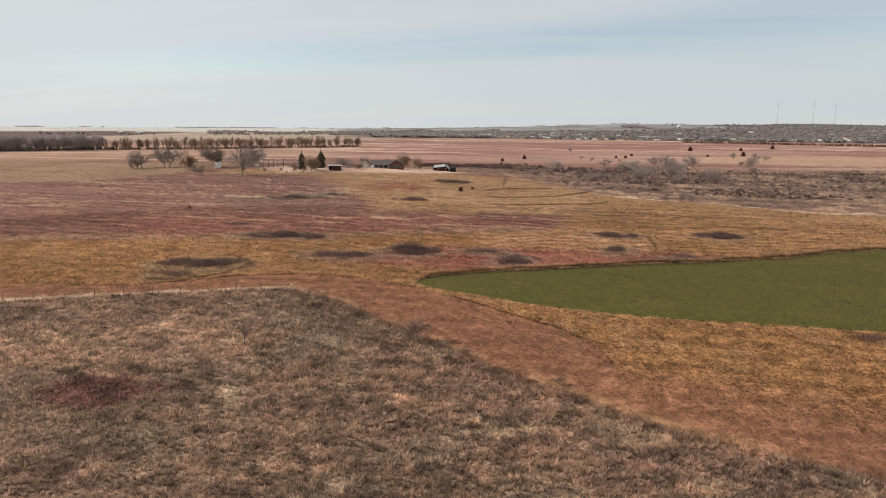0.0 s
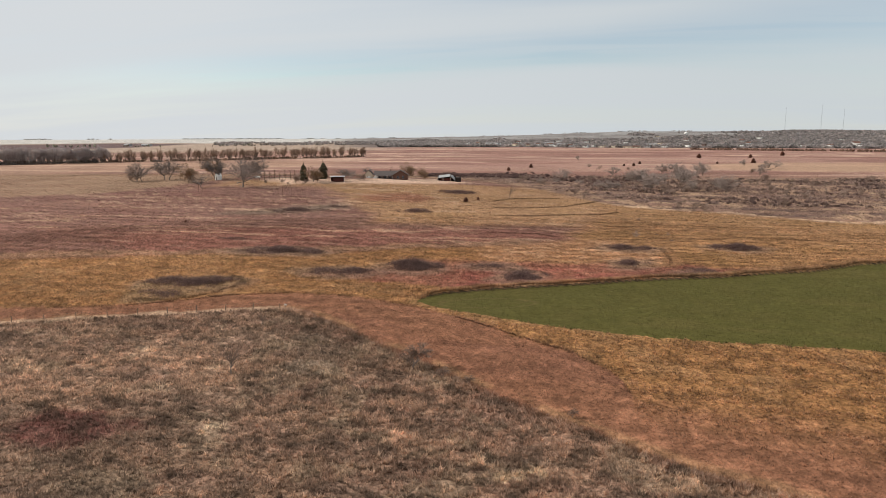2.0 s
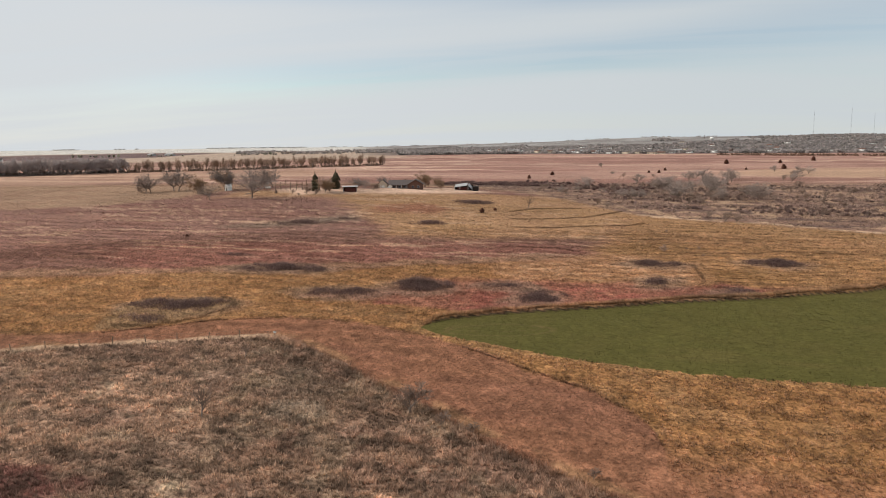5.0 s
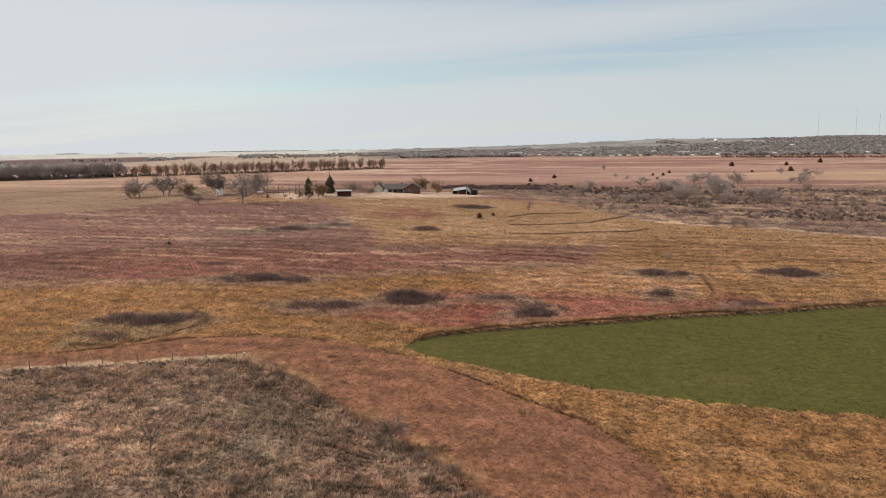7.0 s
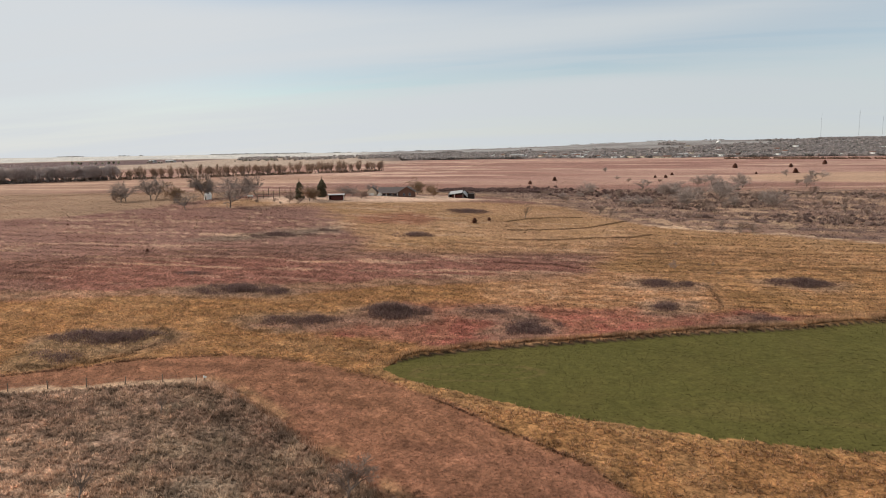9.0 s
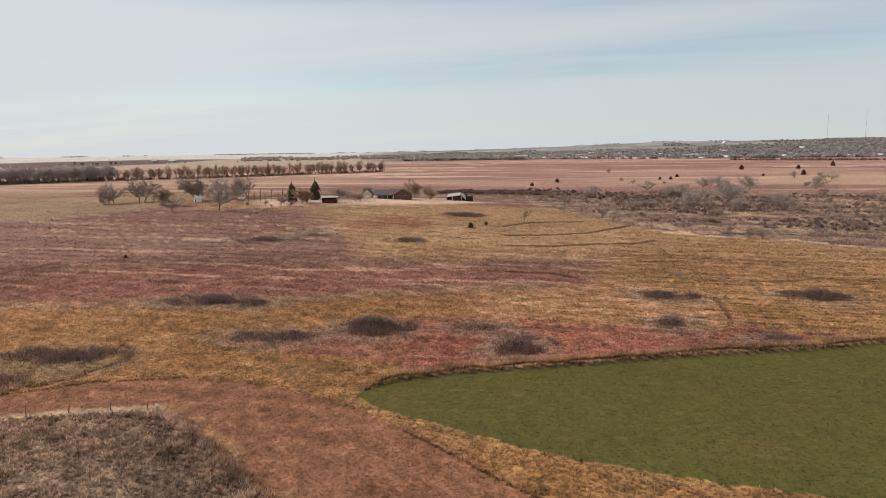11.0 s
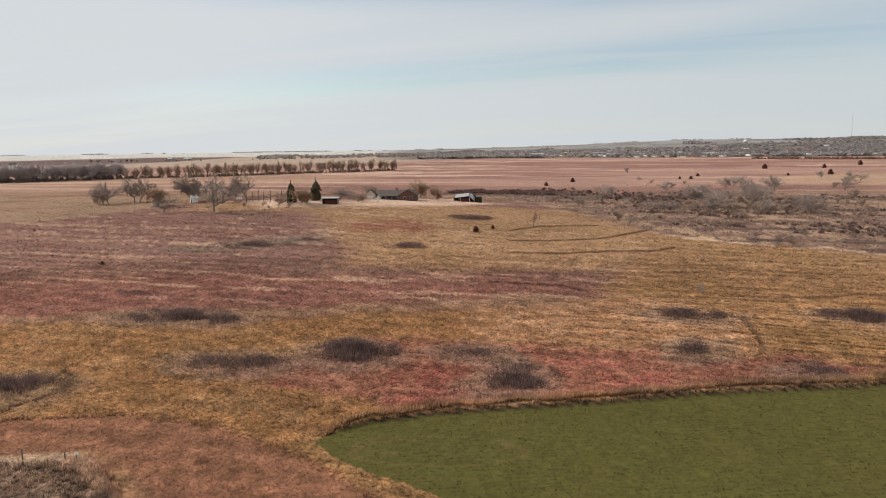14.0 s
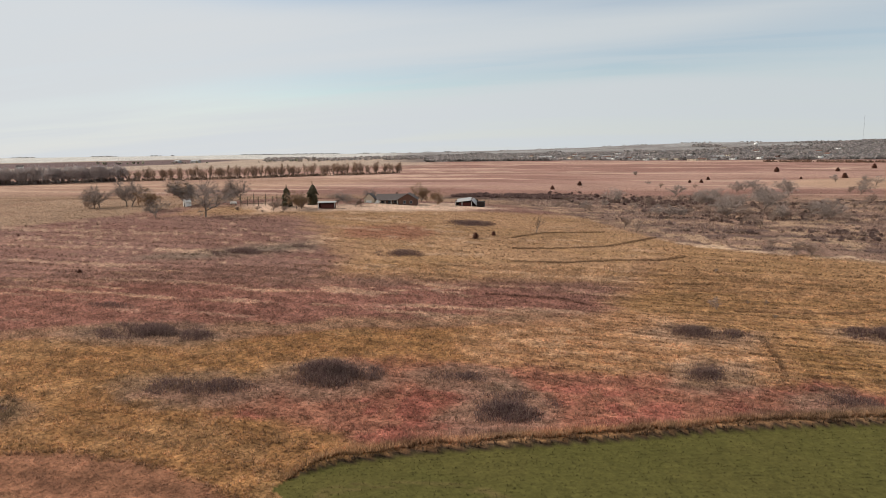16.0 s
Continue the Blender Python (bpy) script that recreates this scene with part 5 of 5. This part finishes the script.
# dark brush in the gully east of the farm
x = np.concatenate([g.uniform(-96, -30, 700), g.uniform(-44, 60, 260)])
y = np.concatenate([np.interp(x[:700], (-96, -60, -30), (472, 478, 480)) + g.normal(0, 8, 700), np.interp(x[700:], (-44, 60), (488, 440)) + g.normal(0, 14, 260)])
clumps("gully_brush", "dark low brush along a gully by the farm", "brush", x, y, g.uniform(0.6, 1.8, 960), 1.3, mixed(g, 960, ((98, 78, 74), (112, 90, 84))) * 0.68, 14, 12)
# mounds of dark brush all through the scrub
x, y = g.uniform(-30, 230, 5200), g.uniform(300, 490, 5200)
keep = (y > scrub_edge(x) + 10) & (fbm(x * 0.5, y, 11, 37) > g.uniform(0.52, 0.78, len(x)))
x, y = x[keep], y[keep]
clumps("brush_mounds", "dark tangled brush mounds along the creek", "brush", x, y, g.uniform(0.5, 1.7, len(x)), 1.5, mixed(g, len(x), ((118, 98, 90), (104, 86, 80), (132, 112, 100))) * 0.72, 9, 13)
# hedgerow of brush below the town
x = g.uniform(190, 480, 420)
y = 1240 - 0.55 * (x - 190) + g.normal(0, 9, 420)
clumps("hedgerow", "long low brown hedgerow across the pasture", "hedge", x, y, g.uniform(1.5, 4.5, 420), 1.0, mixed(g, 420, ((112, 90, 76), (104, 84, 72))), 8, 7)
BELT_X, BELT_Y = [p[0] for p in BELT], [p[1] for p in BELT]
x = g.uniform(-640, -466, 420)
y = np.interp(x, BELT_X, BELT_Y) + g.normal(2, 3, 420)
clumps("belt_underwood", "dark brush under the shelterbelt trees", "brush", x, y, g.uniform(2.0, 5.0, 420), 0.9, mixed(g, 420, ((112, 102, 98), (120, 108, 102))), 8, 8)
x = g.uniform(-462, -245, 330)
y = np.interp(x, BELT_X, BELT_Y) + g.normal(0, 3, 330)
clumps("belt_brush", "low brown brush along the planted tree row", "brush", x, y, g.uniform(1.2, 3.8, 330), 1.0, mixed(g, 330, ((124, 104, 90), (132, 112, 98))), 8, 9)


def far_house(x, y, w, d, h, rise, turn, wall, roof, label, name="town_house"):
    t = thing(name, label, "house", x, y, None, turn, "town buildings")
    part("wall", walls_mesh(w, d, h, rise, wall), t).location = (0, 0, -0.5)
    part("roof", roof_mesh(w, d, h, rise, roof, 0.4, 0.3), t).location = (0, 0, -0.5)
    for sx in (-0.28, 0.28):
        part("window", box_mesh("window", w * 0.14, 0.12, h * 0.4, M_GLASS), t).location = (w * sx, -d / 2 - 0.04, h * 0.2)


h = random.Random(4)
PLAIN_WALLS = (M_WHITE, M_WHITE, M_CREAM, M_WHITE, M_TIN, M_BROWNWALL)
for x, y in TOWN:
    w = h.uniform(9, 17)
    wall = h.choice(PLAIN_WALLS)
    word = {M_WHITE: "white", M_CREAM: "cream", M_TIN: "pale metal", M_BROWNWALL: "brown"}[wall]
    far_house(x, y, w, w * 0.6, h.uniform(3, 4.5), h.uniform(1.5, 2.6), h.uniform(-60, -15), wall, h.choice((M_SHINGLE, M_SHINGLE, M_BROWNWALL)), word + " gabled town house among bare trees")
for x, y, w in ((-210, 1700, 34), (-75, 1760, 26), (160, 1620, 22), (-1094, 1537, 15), (-1044, 1539, 24), (-40, 1640, 20)):
    far_house(x, y, w, 12, 4.2, 2.4, h.uniform(-15, 15), M_TIN, M_TIN, "long pale metal farm barn standing far off", "metal_barn")
far_house(-1048, 1043, 11, 7, 4, 2.4, 30, M_WHITE, M_SHINGLE, "white gabled farmhouse beside a ploughed field", "far_farmhouse")
az, d = g.uniform(-42, -24, 34), g.uniform(1640, 1800, 34)
x, y = polar(az, d)
clumps("far_farm_trees", "dark trees round the far farm sheds", "trees", x, y, g.uniform(4, 9, 34), 1.0, mixed(g, 34, ((112, 102, 94), (104, 100, 86))), 9, 10)

# water tower on the ridge
wt = thing("water_tower", "white water tower on the far ridge", "tower", 342, 2405)
bm = bmesh.new()
bmesh.ops.create_uvsphere(bm, u_segments=18, v_segments=10, radius=6.5, matrix=Matrix.Translation((0, 0, 11.5)) @ Matrix.Diagonal((1, 1, 0.75, 1)))
part("tank", from_bm("tank", bm, M_WHITE), wt)
for k in range(6):
    vs, fs = [], []
    q = k * math.pi / 3
    tube(vs, fs, (6 * math.cos(q), 6 * math.sin(q), -2), (5.2 * math.cos(q), 5.2 * math.sin(q), 10.5), 0.35, 0.35, 6)
    part("leg", mesh("leg", vs, fs, M_STEEL), wt)

# lattice radio masts
for az, top in ((14.8, 140), (17.15, 150), (18.55, 120)):
    x, y = polar(az, 4450)
    m = thing("radio_mast", "tall thin steel lattice radio mast", "mast", float(x), float(y), None, 0, "radio masts")
    feet = [Vector((1.3 * math.cos(a), 1.3 * math.sin(a), 0)) for a in (0.3, 2.4, 4.5)]
    for f in feet:
        vs, fs = [], []
        tube(vs, fs, f - Vector((0, 0, 2)), f + Vector((0, 0, top)), 0.16, 0.16, 4)
        part("leg", mesh("leg", vs, fs, M_STEEL), m)
    vs, fs = [], []
    for k in range(int(top / 5)):
        for i in range(3):
            tube(vs, fs, feet[i] + Vector((0, 0, 5 * k)), feet[(i + 1) % 3] + Vector((0, 0, 5 * k + 5)), 0.08, 0.08)
    part("bracing", mesh("bracing", vs, fs, M_STEEL), m)
